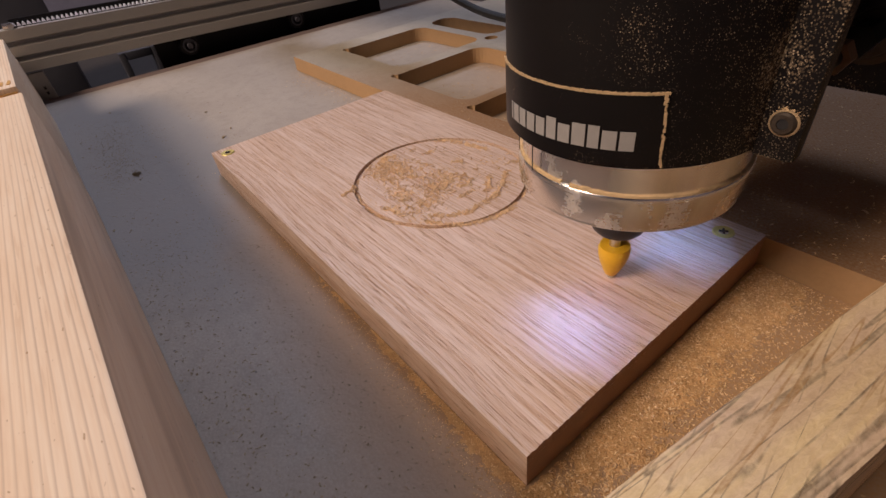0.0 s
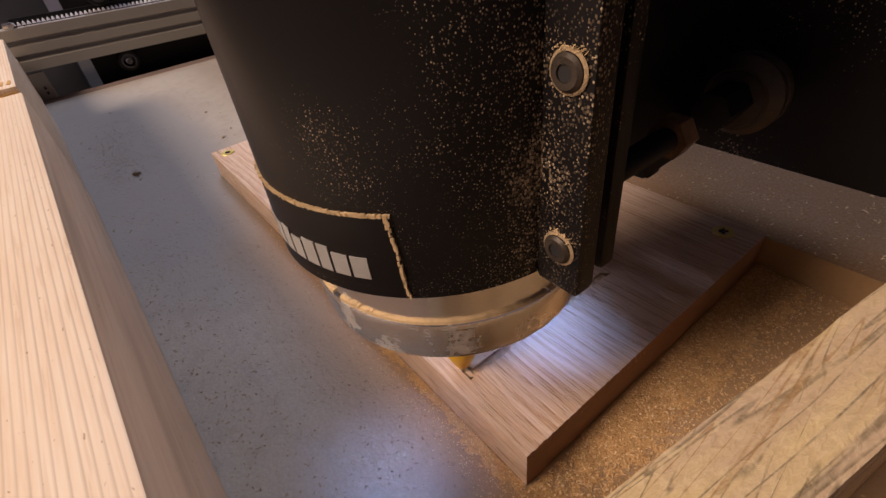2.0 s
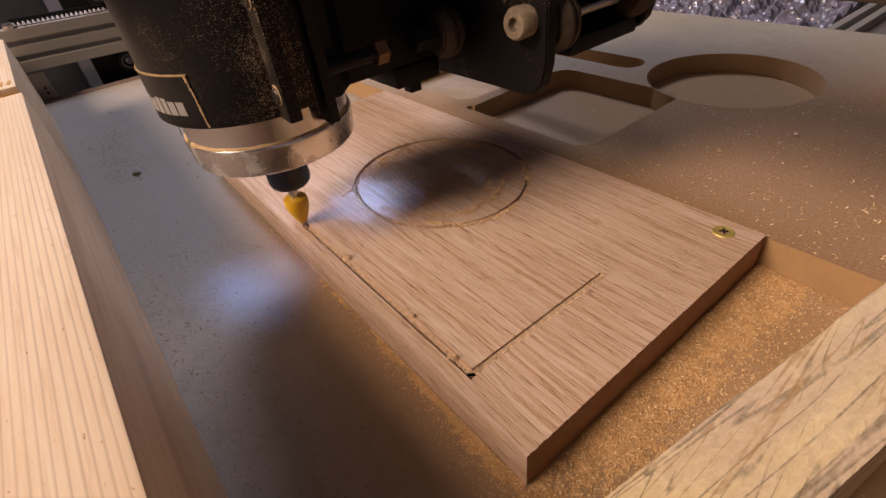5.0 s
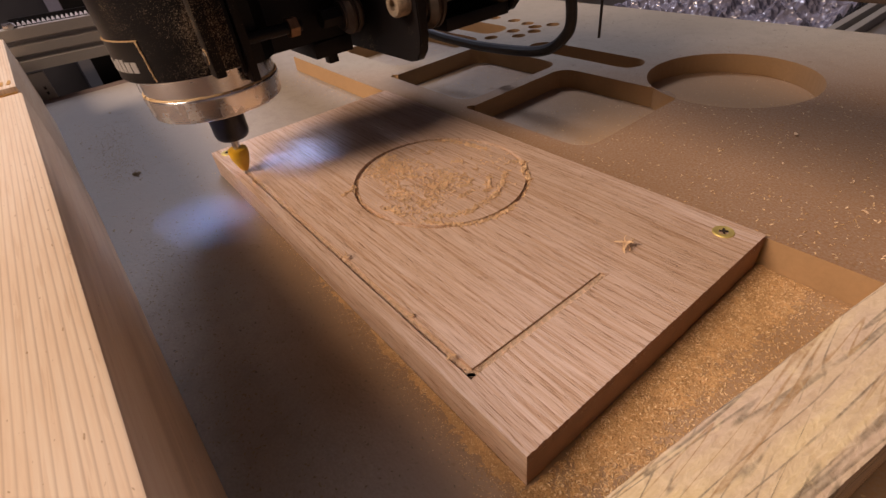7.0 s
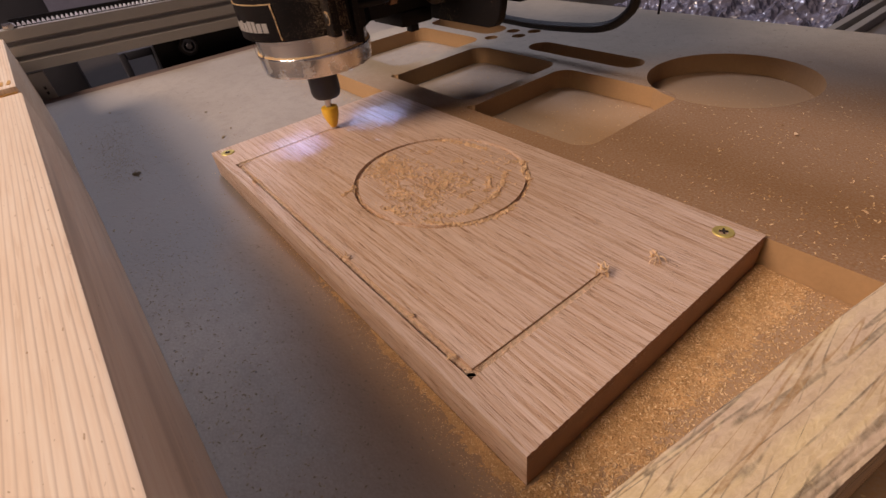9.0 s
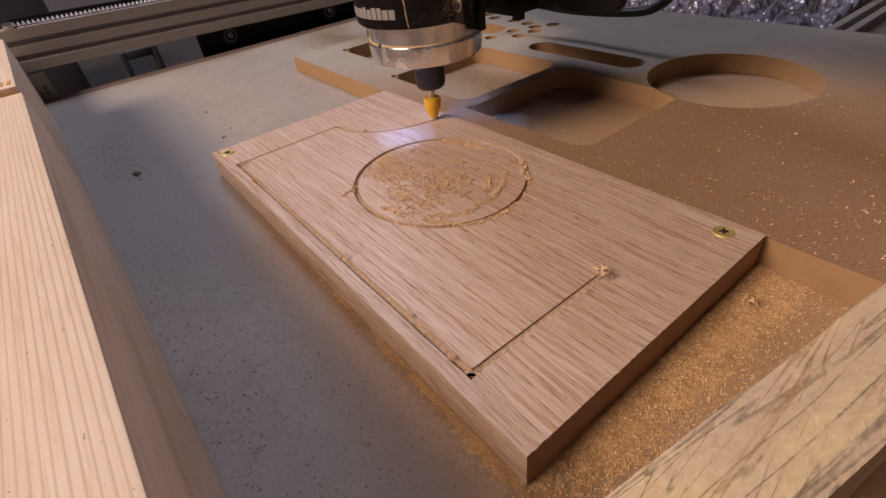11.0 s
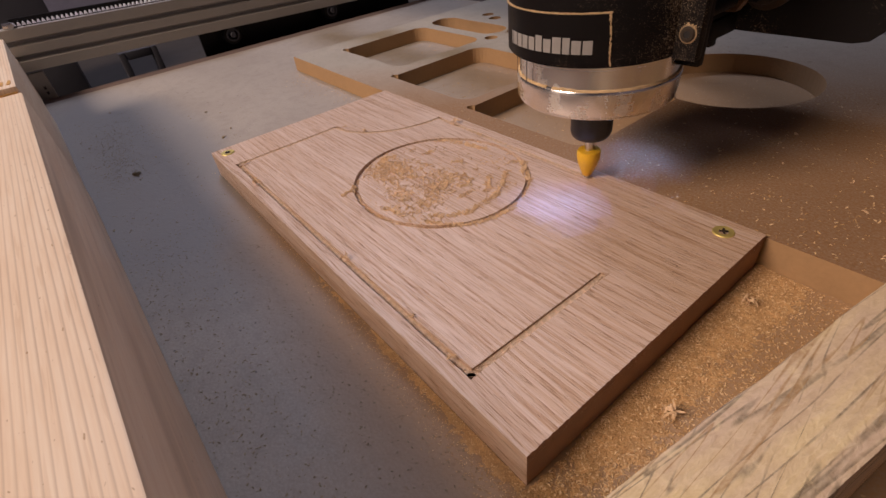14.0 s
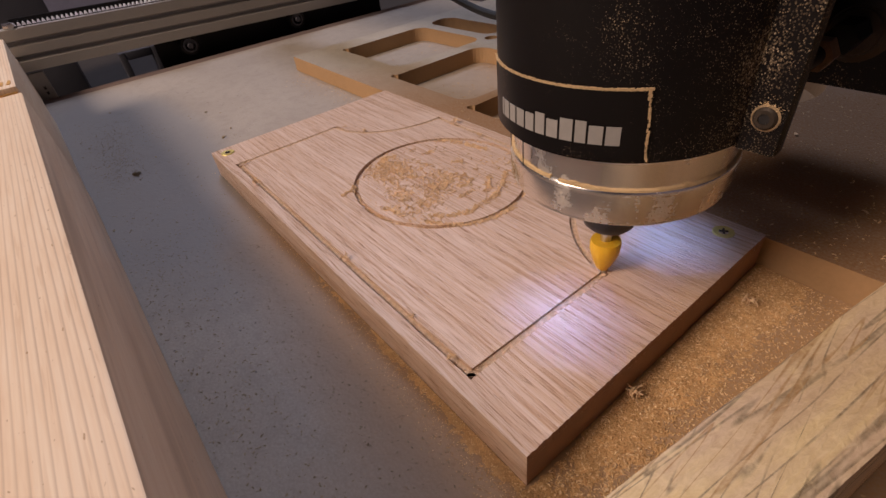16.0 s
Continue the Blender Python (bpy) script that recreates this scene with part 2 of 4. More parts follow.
GREY_BOX = plain("grey_plastic", (0.040, 0.040, 0.050), 0.5, vary=0.1)
ROOM = plain("workshop_wall", (0.21, 0.20, 0.25), 0.85, vary=0.2, scale=3)
BENCH = plain("bench_top", (0.035, 0.028, 0.024), 0.75, vary=0.3, scale=12)


def dusty_black(name, low, high, rough=0.42, steep=1.7, grain=1500, placed=False):
    """Black paint with pale sawdust sticking to it in drifts."""
    m, n, l, b = material(name, rough)
    drift = noise_tex(n, l, coords(n, l, (34, 34, 26), offset=(3.3, 1.1, 5.4)), 1.0, 3, 0.6)
    grains = n.new("ShaderNodeTexVoronoi")
    grains.inputs["Scale"].default_value = 1.0
    l.new(coords(n, l, (grain, grain, grain * 0.8)), grains.inputs["Vector"])
    sub = n.new("ShaderNodeMath")
    sub.operation = "MULTIPLY_ADD"
    sub.inputs[1].default_value = -steep
    if placed:                               # thicker beside the clamp's ear, thinner on the front and higher up
        sep = n.new("ShaderNodeSeparateXYZ")
        l.new(coords(n, l, (1, 1, 1)), sep.inputs[0])
        for axis, lo, hi, a, b2 in ((0, -0.016, 0.036, -0.15, 0.10), (2, 0.095, 0.16, 0.03, -0.15)):
            r = n.new("ShaderNodeMapRange")
            for key, value in (("From Min", lo), ("From Max", hi), ("To Min", a), ("To Max", b2)):
                r.inputs[key].default_value = value
            l.new(sep.outputs[axis], r.inputs["Value"])
            s2 = n.new("ShaderNodeMath")
            s2.operation = "ADD"
            l.new(drift, s2.inputs[0])
            l.new(r.outputs[0], s2.inputs[1])
            drift = s2.outputs[0]
    l.new(drift, sub.inputs[0])
    l.new(grains.outputs["Distance"], sub.inputs[2])
    sharp = n.new("ShaderNodeMapRange")
    sharp.inputs["From Min"].default_value, sharp.inputs["From Max"].default_value = high, low
    sharp.inputs["To Min"].default_value, sharp.inputs["To Max"].default_value = 0.0, 1.0
    l.new(sub.outputs[0], sharp.inputs["Value"])
    tint = ramp(n, l, grains.outputs["Color"], [(0.2, (0.05, 0.037, 0.027)), (0.55, (0.17, 0.125, 0.08)), (0.92, (0.46, 0.36, 0.25))])
    l.new(mix(n, l, sharp.outputs[0], (0.0062, 0.0050, 0.0054), tint), b.inputs["Base Color"])
    b.inputs["Specular IOR Level"].default_value = 0.20
    l.new(mix(n, l, sharp.outputs[0], grey(rough), grey(0.9)), b.inputs["Roughness"])
    bump(n, l, b, sharp.outputs[0], 0.5, 0.0006)
    return m


MOUNT = dusty_black("dusty_black_mount", -0.73, -0.64, placed=True, grain=2300)
EAR = dusty_black("dusty_clamp_ear", -0.68, -0.58, 0.5, grain=2100)
LABEL = dusty_black("dusty_label_panel", -0.86, -0.76, 0.4, grain=2300)
BLACK = dusty_black("black_steel_plate", -0.80, -0.68, 0.5)
DULL_STEEL = plain("dusty_dull_steel", (0.060, 0.045, 0.034), 0.55, 0.5, vary=0.45, scale=220)
CLEAN_BLACK = plain("black_paint", (0.0042, 0.0038, 0.0044), 0.5, vary=0.3, spec=0.25)
BROWN = plain("brown_dusted_steel", (0.034, 0.021, 0.014), 0.7, vary=0.4, scale=90)


def machined():
    m, n, l, b = material("machined_aluminium", 0.16, 1.0)
    turn = noise_tex(n, l, coords(n, l, (2, 2, 1500)), 1.0, 2)
    smear = noise_tex(n, l, coords(n, l, (70, 70, 45)), 1.0, 4, 0.6)
    powder = noise_tex(n, l, coords(n, l, (900, 900, 700)), 1.0, 2, 0.6)
    film = mix(n, l, 1.0, ramp(n, l, smear, [(0.52, grey(0.0)), (0.72, grey(0.75))]), ramp(n, l, powder, [(0.3, grey(0.1)), (0.65, grey(1.0))]), "MULTIPLY")
    l.new(mix(n, l, film, (0.93, 0.90, 0.87), (0.55, 0.42, 0.26)), b.inputs["Base Color"])
    l.new(mix(n, l, film, ramp(n, l, turn, [(0.3, grey(0.17)), (0.7, grey(0.29))]), grey(0.8)), b.inputs["Roughness"])
    l.new(mix(n, l, film, grey(1.0), grey(0.1)), b.inputs["Metallic"])
    b.inputs["Anisotropic"].default_value, b.inputs["Anisotropic Rotation"].default_value = 0.60, 0.25
    turned = n.new("ShaderNodeTangent")
    turned.direction_type, turned.axis = "RADIAL", "Z"
    l.new(turned.outputs[0], b.inputs["Tangent"])
    return m


ALU = machined()


def glow(name, colour, strength):
    m, n, l, b = material(name)
    b.inputs["Emission Color"].default_value = (*colour, 1)
    b.inputs["Emission Strength"].default_value = strength
    return m


LED = glow("led_chip", (0.24, 0.41, 1.0), 560.0)


# ---- mesh helpers ----
def link(name, bm, mat, parent=None, label="", smooth=False):
    me = bpy.data.meshes.new(name)
    bmesh.ops.recalc_face_normals(bm, faces=bm.faces)
    bm.to_mesh(me)
    bm.free()
    for mt in (mat if isinstance(mat, (list, tuple)) else [mat]):
        me.materials.append(mt)
    if smooth:
        me.shade_smooth()
        me.set_sharp_from_angle(angle=radians(35))
    ob = new(name, me)
    if parent:
        ob.parent = parent
    if label:
        tagged(ob, label=label)
    return ob


def part(name, bm, mat, parent, label="", smooth=True):
    return link(name, bm, mat, parent, label, smooth)


def box(lo, hi, bevel=0.0, bm=None, segs=2):
    bm = bm or bmesh.new()
    made = bmesh.ops.create_cube(bm, size=1.0)["verts"]
    for v in made:
        v.co = Vector([(a + b) / 2 + c * (b - a) for a, b, c in zip(lo, hi, v.co)])
    if bevel:
        edges = list({e for v in made for e in v.link_edges})
        bmesh.ops.bevel(bm, geom=edges, offset=bevel, segments=segs, affect="EDGES", profile=0.6)
    return bm


def prism(outline, z0, z1, bm=None, bevel=0.0):
    """A flat outline (x, y) raised from z0 to z1."""
    bm = bm or bmesh.new()
    f = bm.faces.new([bm.verts.new((x, y, z0)) for x, y in outline])
    top = bmesh.ops.extrude_face_region(bm, geom=[f])
    verts = [g for g in top["geom"] if isinstance(g, bmesh.types.BMVert)]
    for v in verts:
        v.co.z = z1
    if bevel:
        edges = [e for e in {e for v in verts for e in v.link_edges} if all(v in verts for v in e.verts)]
        edges += f.edges
        bmesh.ops.bevel(bm, geom=edges, offset=bevel, segments=2, affect="EDGES")
    return bm


def lathe(profile, n=48, bm=None, close=True):
    """A turned solid round z from (radius, height) pairs."""
    bm = bm or bmesh.new()
    rings = []
    for r, z in profile:
        rings.append([bm.verts.new((r * math.cos(a), r * math.sin(a), z)) for a in (math.tau * i / n for i in range(n))])
    for a, b in zip(rings, rings[1:]):
        for i in range(n):
            bm.faces.new((a[i], a[(i + 1) % n], b[(i + 1) % n], b[i]))
    if close:
        bm.faces.new(rings[0])
        bm.faces.new(rings[-1])
    return bm


def moved(bm, m):
    bmesh.ops.transform(bm, matrix=m, verts=bm.verts)
    return bm


def along_y(bm, x, y, z):
    """Lays a solid turned round z so that its axis runs along +y from (x, y, z)."""
    return moved(bm, pose(x, y, z, -90, 0, 0))


def sheet(outer, holes, z0, z1, bm=None):
    """A flat sheet with holes through it, from z0 up to z1: material 0 faces up and down, 1 on the cut edges."""
    bm = bm or bmesh.new()
    edges = []
    for loop in (outer, *holes):
        vs = [bm.verts.new((x, y, z1)) for x, y in loop]
        edges += [bm.edges.new((vs[i], vs[(i + 1) % len(vs)])) for i in range(len(vs))]
    faces = [g for g in bmesh.ops.triangle_fill(bm, edges=edges, use_beauty=True)["geom"] if isinstance(g, bmesh.types.BMFace)]
    made = bmesh.ops.extrude_face_region(bm, geom=faces, use_keep_orig=True)
    low = [g for g in made["geom"] if isinstance(g, bmesh.types.BMVert)]
    for v in low:
        v.co.z = z0
    bm.normal_update()
    for f in bm.faces:
        f.material_index = 1 if abs(f.normal.z) < 0.5 else 0
    return bm


def arc(cx, cy, r, a0, a1, n):
    return [(cx + r * math.cos(radians(a0 + (a1 - a0) * i / n)), cy + r * math.sin(radians(a0 + (a1 - a0) * i / n))) for i in range(n + 1)]


def ring(cx, cy, r, n=48):
    return arc(cx, cy, r, 0, 360, n)[:-1]


def rounded(x0, x1, y0, y1, r, n=6):
    return (arc(x1 - r, y0 + r, r, -90, 0, n) + arc(x1 - r, y1 - r, r, 0, 90, n) + arc(x0 + r, y1 - r, r, 90, 180, n) + arc(x0 + r, y0 + r, r, 180, 270, n))


def tube(points, radius, bm=None, n=10):
    """A round rope through points."""
    bm = bm or bmesh.new()
    pts = [Vector(q) for q in points]
    loops = []
    for i, q in enumerate(pts):
        d = (pts[min(i + 1, len(pts) - 1)] - pts[max(i - 1, 0)]).normalized()
        u = d.orthogonal().normalized() if i == 0 else (u - d * u.dot(d)).normalized()
        w = d.cross(u)
        loops.append([bm.verts.new(q + radius * (u * math.cos(a) + w * math.sin(a))) for a in (math.tau * k / n for k in range(n))])
    for a, b in zip(loops, loops[1:]):
        for k in range(n):
            bm.faces.new((a[k], a[(k + 1) % n], b[(k + 1) % n], b[k]))
    bm.faces.new(loops[0])
    bm.faces.new(loops[-1])
    return bm


def smooth_line(points, steps=8):
    """A rounded line through points (Catmull-Rom)."""
    p = [Vector(q) for q in points]
    p = [p[0] * 2 - p[1]] + p + [p[-1] * 2 - p[-2]]
    out = []
    for i in range(1, len(p) - 2):
        for k in range(steps):
            t = k / steps
            out.append(0.5 * (2 * p[i] + (p[i + 1] - p[i - 1]) * t + (2 * p[i - 1] - 5 * p[i] + 4 * p[i + 1] - p[i + 2]) * t * t + (3 * p[i] - p[i - 1] - 3 * p[i + 1] + p[i + 2]) * t ** 3))
    return out + [p[-2]]


def ribbon(bm, m, length, width, curl, thick=0.00025, n=4):
    """A short curled shaving: a flat band bent along its length."""
    loops = []
    for i in range(n + 1):
        s = i / n - 0.5
        a = curl * s
        if abs(curl) > 0.05:
            x, z = length / curl * math.sin(a), length / curl * (1 - math.cos(a))
        else:
            x, z = length * s, 0.0
        u = Vector((-math.sin(a), 0, math.cos(a))) * thick
        w = width * (1 - 0.5 * abs(2 * s) ** 2) / 2
        q = Vector((x, 0, z))
        loops.append([bm.verts.new(m @ (q + Vector((0, sy * w, 0)) + u * k)) for sy, k in ((-1, 0), (1, 0), (1, 1), (-1, 1))])
    for a, b in zip(loops, loops[1:]):
        for k in range(4):
            bm.faces.new((a[k], a[(k + 1) % 4], b[(k + 1) % 4], b[k]))
    bm.faces.new(loops[0])
    bm.faces.new(loops[-1])


def crumbs(places, size, seed, tilt=35, curl=2.2, n=3, slim=(0.3, 0.6), thick=0.12, bm=None):
    """Many small shavings lying at the given places."""
    rnd = random.Random(seed)
    bm = bm or bmesh.new()
    for x, y, z in places:
        s = size * rnd.uniform(0.5, 1.5)
        m = pose(x, y, z + s * 0.12, rnd.uniform(-tilt, tilt), rnd.uniform(-tilt, tilt), rnd.uniform(0, 360))
        ribbon(bm, m, s, s * rnd.uniform(*slim), rnd.uniform(-curl, curl), s * thick, n)
    return bm


# ---- the tool's way: round the outline of the work once, at a steady feed ----
T = 0.0164                                   # thickness of the oak board
LONG, WIDE = 0.2849, 0.1404
XA, XB, YA, YB, YM = 0.0335, 0.2537, 0.0072, 0.1320, 0.0772


def tool_at(t):
    if t < 0.15:                             # it closes in on the groove's start
        return XB + 0.0024 * (1 - t / 0.15), YM
    if t < 1.90:
        return XB, YM - (t - 0.15) / 1.75 * (YM - YA)
    if t < 7.33:
        return XB - (t - 1.90) / 5.43 * (XB - XA), YA
    if t < 9.03:
        return XA, YA + (t - 7.33) / 1.70 * (YM - YA)
    if t < 11.08:
        a = (t - 9.03) / 2.05 * math.pi / 2
        return XA + 0.0460 * math.sin(a), YB - (YB - YM) * math.cos(a)
    if t < 14.09:
        return 0.0795 + (t - 11.08) / 3.01 * (0.2062 - 0.0795), YB
    f = min(1.0, (t - 14.09) / 1.96)         # an arc flatter than a quarter circle
    a = f * math.pi / 2
    c, s = 0.74 * math.cos(a) + 0.26 * (1 - f), 0.74 * math.sin(a) + 0.26 * f
    return XB - 0.0475 * c, YB - (YB - YM) * s


def tool_line():
    """Points of the closed outline, each with the time at which the cutter passes it."""
    stops = [(0.15, 1.90, 18), (1.90, 7.33, 56), (7.33, 9.03, 18), (9.03, 11.08, 24), (11.08, 14.09, 31), (14.09, 16.05, 24)]
    out = []
    for a, b, n in stops:
        out += [(*tool_at(a + (b - a) * i / n), a + (b - a) * i / n) for i in range(n)]
    return out


def offset_loop(line, d):
    """The closed line moved sideways by d (to the left of its way), with mitred corners."""
    out, n = [], len(line)
    for i in range(n):
        p, q, r = (Vector(line[k % n][:2]) for k in (i - 1, i, i + 1))
        a, b = (q - p).normalized(), (r - q).normalized()
        na, nb = Vector((-a.y, a.x)), Vector((-b.y, b.x))
        m = (na + nb).normalized()
        out.append(tuple(q + m * (d / max(0.35, m.dot(na)))))
    return out


# ---- the large structure ----
def room():
    floor_mesh = box((-2.2, -2.4, -0.90), (2.2, 2.4, -0.86))
    tagged(link("floor", floor_mesh, ROOM), "dark concrete workshop floor", "floor", kind="structure")
    for name, lo, hi in (("wall_west", (-2.3, -2.5, -0.9), (-2.2, 2.5, 1.7)), ("wall_east", (2.2, -2.5, -0.9), (2.3, 2.5, 1.7)), ("wall_south", (-2.2, -2.5, -0.9), (2.2, -2.4, 1.7)), ("wall_north", (-2.2, 2.4, -0.9), (2.2, 2.5, 1.7))):
        tagged(link(name, box(lo, hi), ROOM), "plain dark workshop wall", "wall", kind="structure")
    tagged(link("ceiling", box((-2.3, -2.5, 1.7), (2.3, 2.5, 1.8)), ROOM), "plain dim workshop ceiling", "ceiling", kind="structure")
    bench = new("workbench")
    tagged(bench, "dark workbench that carries the milling machine", "workbench")
    part("bench_top", box((-1.3, -0.75, -0.12), (1.1, 1.25, -0.075), 0.004), BENCH, bench)
    for x in (-1.22, 1.02):
        for y in (-0.67, 1.17):
            part("leg", box((x - 0.04, y - 0.04, -0.86), (x + 0.04, y + 0.04, -0.12), 0.004), BENCH, bench)


def wasteboard():
    ob = new("wasteboard")
    tagged(ob, "grey-beige fibreboard wasteboard dusted with sawdust", "wasteboard", kind="structure")
    part("panel", box((-0.3290, -0.26, -0.019), (0.62, 0.462, 0.0), 0.0008), FLOOR, ob, smooth=False)
    part("edge_strip", box((-0.349, -0.26, -0.019), (-0.3292, 0.462, -0.0003), 0.0008), EDGE_STRIP, ob, "brown edge of the fibreboard", smooth=False)
    for x in (-0.30, 0.14, 0.58):
        part("support_bar", box((x - 0.02, -0.26, -0.0745), (x + 0.02, 0.46, -0.0195), 0.001), RAIL, ob, smooth=False)
    return ob


def overlay():
    holes = []
    for x0, x1, y0, y1 in ((-0.150, -0.046, 0.1845, 0.288), (-0.030, 0.0685, 0.1660, 0.2695), (0.0785, 0.1805, 0.1590, 0.2625)):
        r = 0.013
        nick = arc(x0 + 0.001, y0 + 0.003, 0.0035, 95, 300, 6)
        holes.append(arc(x1 - r, y0 + r, r, -90, 0, 6) + arc(x1 - r, y1 - r, r, 0, 90, 6) + arc(x0 + r, y1 - r, r, 90, 180, 6) + nick)
    holes.append(ring(0.189, 0.308, 0.0548, 64))
    for xa, xb, y, r in ((-0.141, -0.066, 0.3185, 0.0165), (0.0235, 0.1125, 0.2995, 0.0128)):
        holes.append(arc(xb, y, r, -90, 90, 12) + arc(xa, y, r, 90, 270, 12))
    for x, y in ((-0.0985, 0.3562), (-0.0690, 0.3570), (-0.0467, 0.3545), (-0.0300, 0.3478), (-0.0190, 0.3630), (-0.0395, 0.3253), (-0.0190, 0.3345), (-0.0215, 0.3146), (-0.0420, 0.2965), (-0.1190, 0.3645)):
        holes.append(ring(x, y, 0.0068, 20))
    bm = sheet([(-0.180, 0.1415), (0.62, 0.1415), (0.62, 0.4535), (-0.180, 0.4535)], holes, 0.0002, 0.0143)
    tagged(link("cutout_panel", bm, [OVERLAY, MDF_EDGE]), "thin fibreboard sheet with round, slotted and square cut-outs", "board", kind="structure")


room()
wasteboard()
overlay()

# ---- the oak board that is being cut ----
def oak_board():
    thing = new("oak_board")
    tagged(thing, "flat oak board screwed to the wasteboard with a carved circle", "board")
    for node in OAK.node_tree.nodes:         # one grain through the plank and the pieces cut from it
        if node.bl_idname == "ShaderNodeTexCoord":
            node.object = thing
    line = tool_line()
    left, right = offset_loop(line, 0.0015), offset_loop(line, -0.0015)
    area = sum(a[0] * b[1] - b[0] * a[1] for a, b in zip(left, left[1:] + left[:1]))
    area2 = sum(a[0] * b[1] - b[0] * a[1] for a, b in zip(right, right[1:] + right[:1]))
    inner, outer = (left, right) if abs(area) < abs(area2) else (right, left)
    cx, cy = 0.1440, 0.0820

    def oval(d):
        return [(cx + (0.0505 + d) * math.cos(math.tau * i / 110), cy + (0.0468 + d) * math.sin(math.tau * i / 110)) for i in range(110)]

    deep = T - 0.0036
    edge = []
    rnd = random.Random(4)
    n = 260
    for i in range(n):
        edge.append((LONG + rnd.uniform(-0.00013, 0.00013), WIDE * i / n))
    rim = [(0.0, WIDE), (0.0, 0.0)] + [(LONG * i / 20, 0.0) for i in range(1, 20)] + [(LONG, 0.0)] + edge[1:] + [(LONG, WIDE)]
    bm = box((0, 0, 0.0002), (LONG, WIDE, deep))
    sheet(rim, [outer], deep, T, bm)
    sheet(inner, [oval(0.0)], deep, T, bm)
    sheet(oval(-0.0028), [], deep, T, bm)
    sheet(oval(-0.0001), [oval(-0.0027)], deep + 0.001, T - 0.0018, bm)
    bm.normal_update()
    for f in bm.faces:
        f.material_index = 1 if f.calc_center_median().x > LONG - 0.001 and abs(f.normal.x) > 0.5 else 0
    part("plank", bm, [OAK, END_GRAIN], thing, smooth=False)
    for x, y in ((0.0097, 0.0081), (0.2722, 0.1312)):
        sc = part("screw", moved(lathe([(0.0003, T - 0.0005), (0.0018, T - 0.0004), (0.0020, T + 0.0003), (0.0040, T + 0.0005), (0.0043, T + 0.0001), (0.0043, T - 0.002)], 24), pose(x, y, 0)), BRASS, thing, "sunk brass-coloured wood screw")
        part("screw_slot", moved(box((-0.0017, -0.0004, T + 0.0004), (0.0017, 0.0004, T + 0.0008)), pose(x, y, 0, 0, 0, 30)), BROWN, sc)
        part("screw_slot", moved(box((-0.0004, -0.0017, T + 0.0004), (0.0004, 0.0017, T + 0.0009)), pose(x, y, 0, 0, 0, 30)), BROWN, sc)
    strips = []
    n = len(line)
    for i in range(n):
        k = (i + 1) % n
        bm = prism([left[i], left[k], right[k], right[i]], T - 0.003, T)
        a, b = Vector((*line[i][:2], T - 0.0015)), Vector((*line[k][:2], T - 0.0015))
        mid, way = (a + b) / 2, (b - a).normalized()
        bm.normal_update()
        for f in bm.faces:
            f.material_index = 1 if f.calc_center_median().z < T - 0.002 else 0
        done = len(bm.faces)
        for q in range(4):                   # torn fibres on the hidden side
            place = mid + way * rnd.uniform(-0.0018, 0.0018) + way.cross(Vector((0, 0, 1))) * rnd.uniform(-0.0010, 0.0010)
            ribbon(bm, pose(place.x, place.y, T - 0.0031, rnd.uniform(-30, 30) + 180, rnd.uniform(-30, 30), rnd.uniform(0, 360)), rnd.uniform(0.0010, 0.0022), 0.0004, rnd.uniform(-2, 2), 0.0002, 2)
        bm.faces.ensure_lookup_table()
        for f in bm.faces[done:]:
            f.material_index = 1
        t = (line[i][2] + (line[k][2] if k else 16.05)) / 2
        moved(bm, Matrix.Translation(-mid))
        strips.append((part("groove_strip", bm, [OAK, FRESH_CUT], thing, smooth=False), t, mid, way))
    return strips


# ---- timbers of the machine's box ----
def timbers():
    side = new("side_timber")
    tagged(side, "pale planed pine timber along the wasteboard's edge", "timber")
    bm = box((-0.104, -0.100, 0.0002), (0.90, 0.0, 0.0735), 0.0015)
    knot = prism(ring(0.020, -0.0725, 0.0012, 14), 0.0730, 0.07362)
    beam = part("beam", bm, PINE, side)
    part("knot", knot, DARK_CHIP, beam, "small dark knot")
    bm = box((-0.305, -0.100, 0.0002), (-0.1045, -0.001, 0.0772), 0.0012)
    part("end_beam", bm, PINE, side, "short pine piece butted to the beam")
    part("glue_line", box((-0.1046, -0.099, 0.003), (-0.1030, -0.002, 0.0743), 0.0003), GLUE, side, "yellow glued joint")
    comb = bmesh.new()
    for i in range(26):                      # the fingers of the joint show as a row of slanted teeth
        y0 = -0.098 + 0.0037 * i
        prism([(-0.1230, y0 + 0.0012), (-0.1120, y0), (-0.1120, y0 + 0.0022), (-0.1230, y0 + 0.0026)], 0.0768, 0.07745, comb)
    part("finger_joint", comb, GLUE, side, "row of glued finger joints", smooth=False)
    part("foot_block", box((-0.42, -0.100, 0.0002), (-0.3055, -0.004, 0.0440), 0.001), PINE, side)
    side.matrix_basis = pose(0.07, -0.0734, 0, 0, 0, 0.97)
    front = new("front_timber")
    tagged(front, "rough sawn pine board standing on edge", "timber")
    bm = box((-0.16, -0.0184, 0.0002), (0.35, 0.0, 0.0650), 0.0012)
    bmesh.ops.subdivide_edges(bm, edges=[e for e in bm.edges if e.calc_length() > 0.2], cuts=60)
    rnd = random.Random(2)
    for v in bm.verts:
        if v.co.z > 0.06:
            v.co.y += rnd.uniform(-0.0003, 0.0003)
    part("beam", bm, SAWN, front)
    front.matrix_basis = pose(0.31503, -0.0155, 0, 0, 0, 81.8)


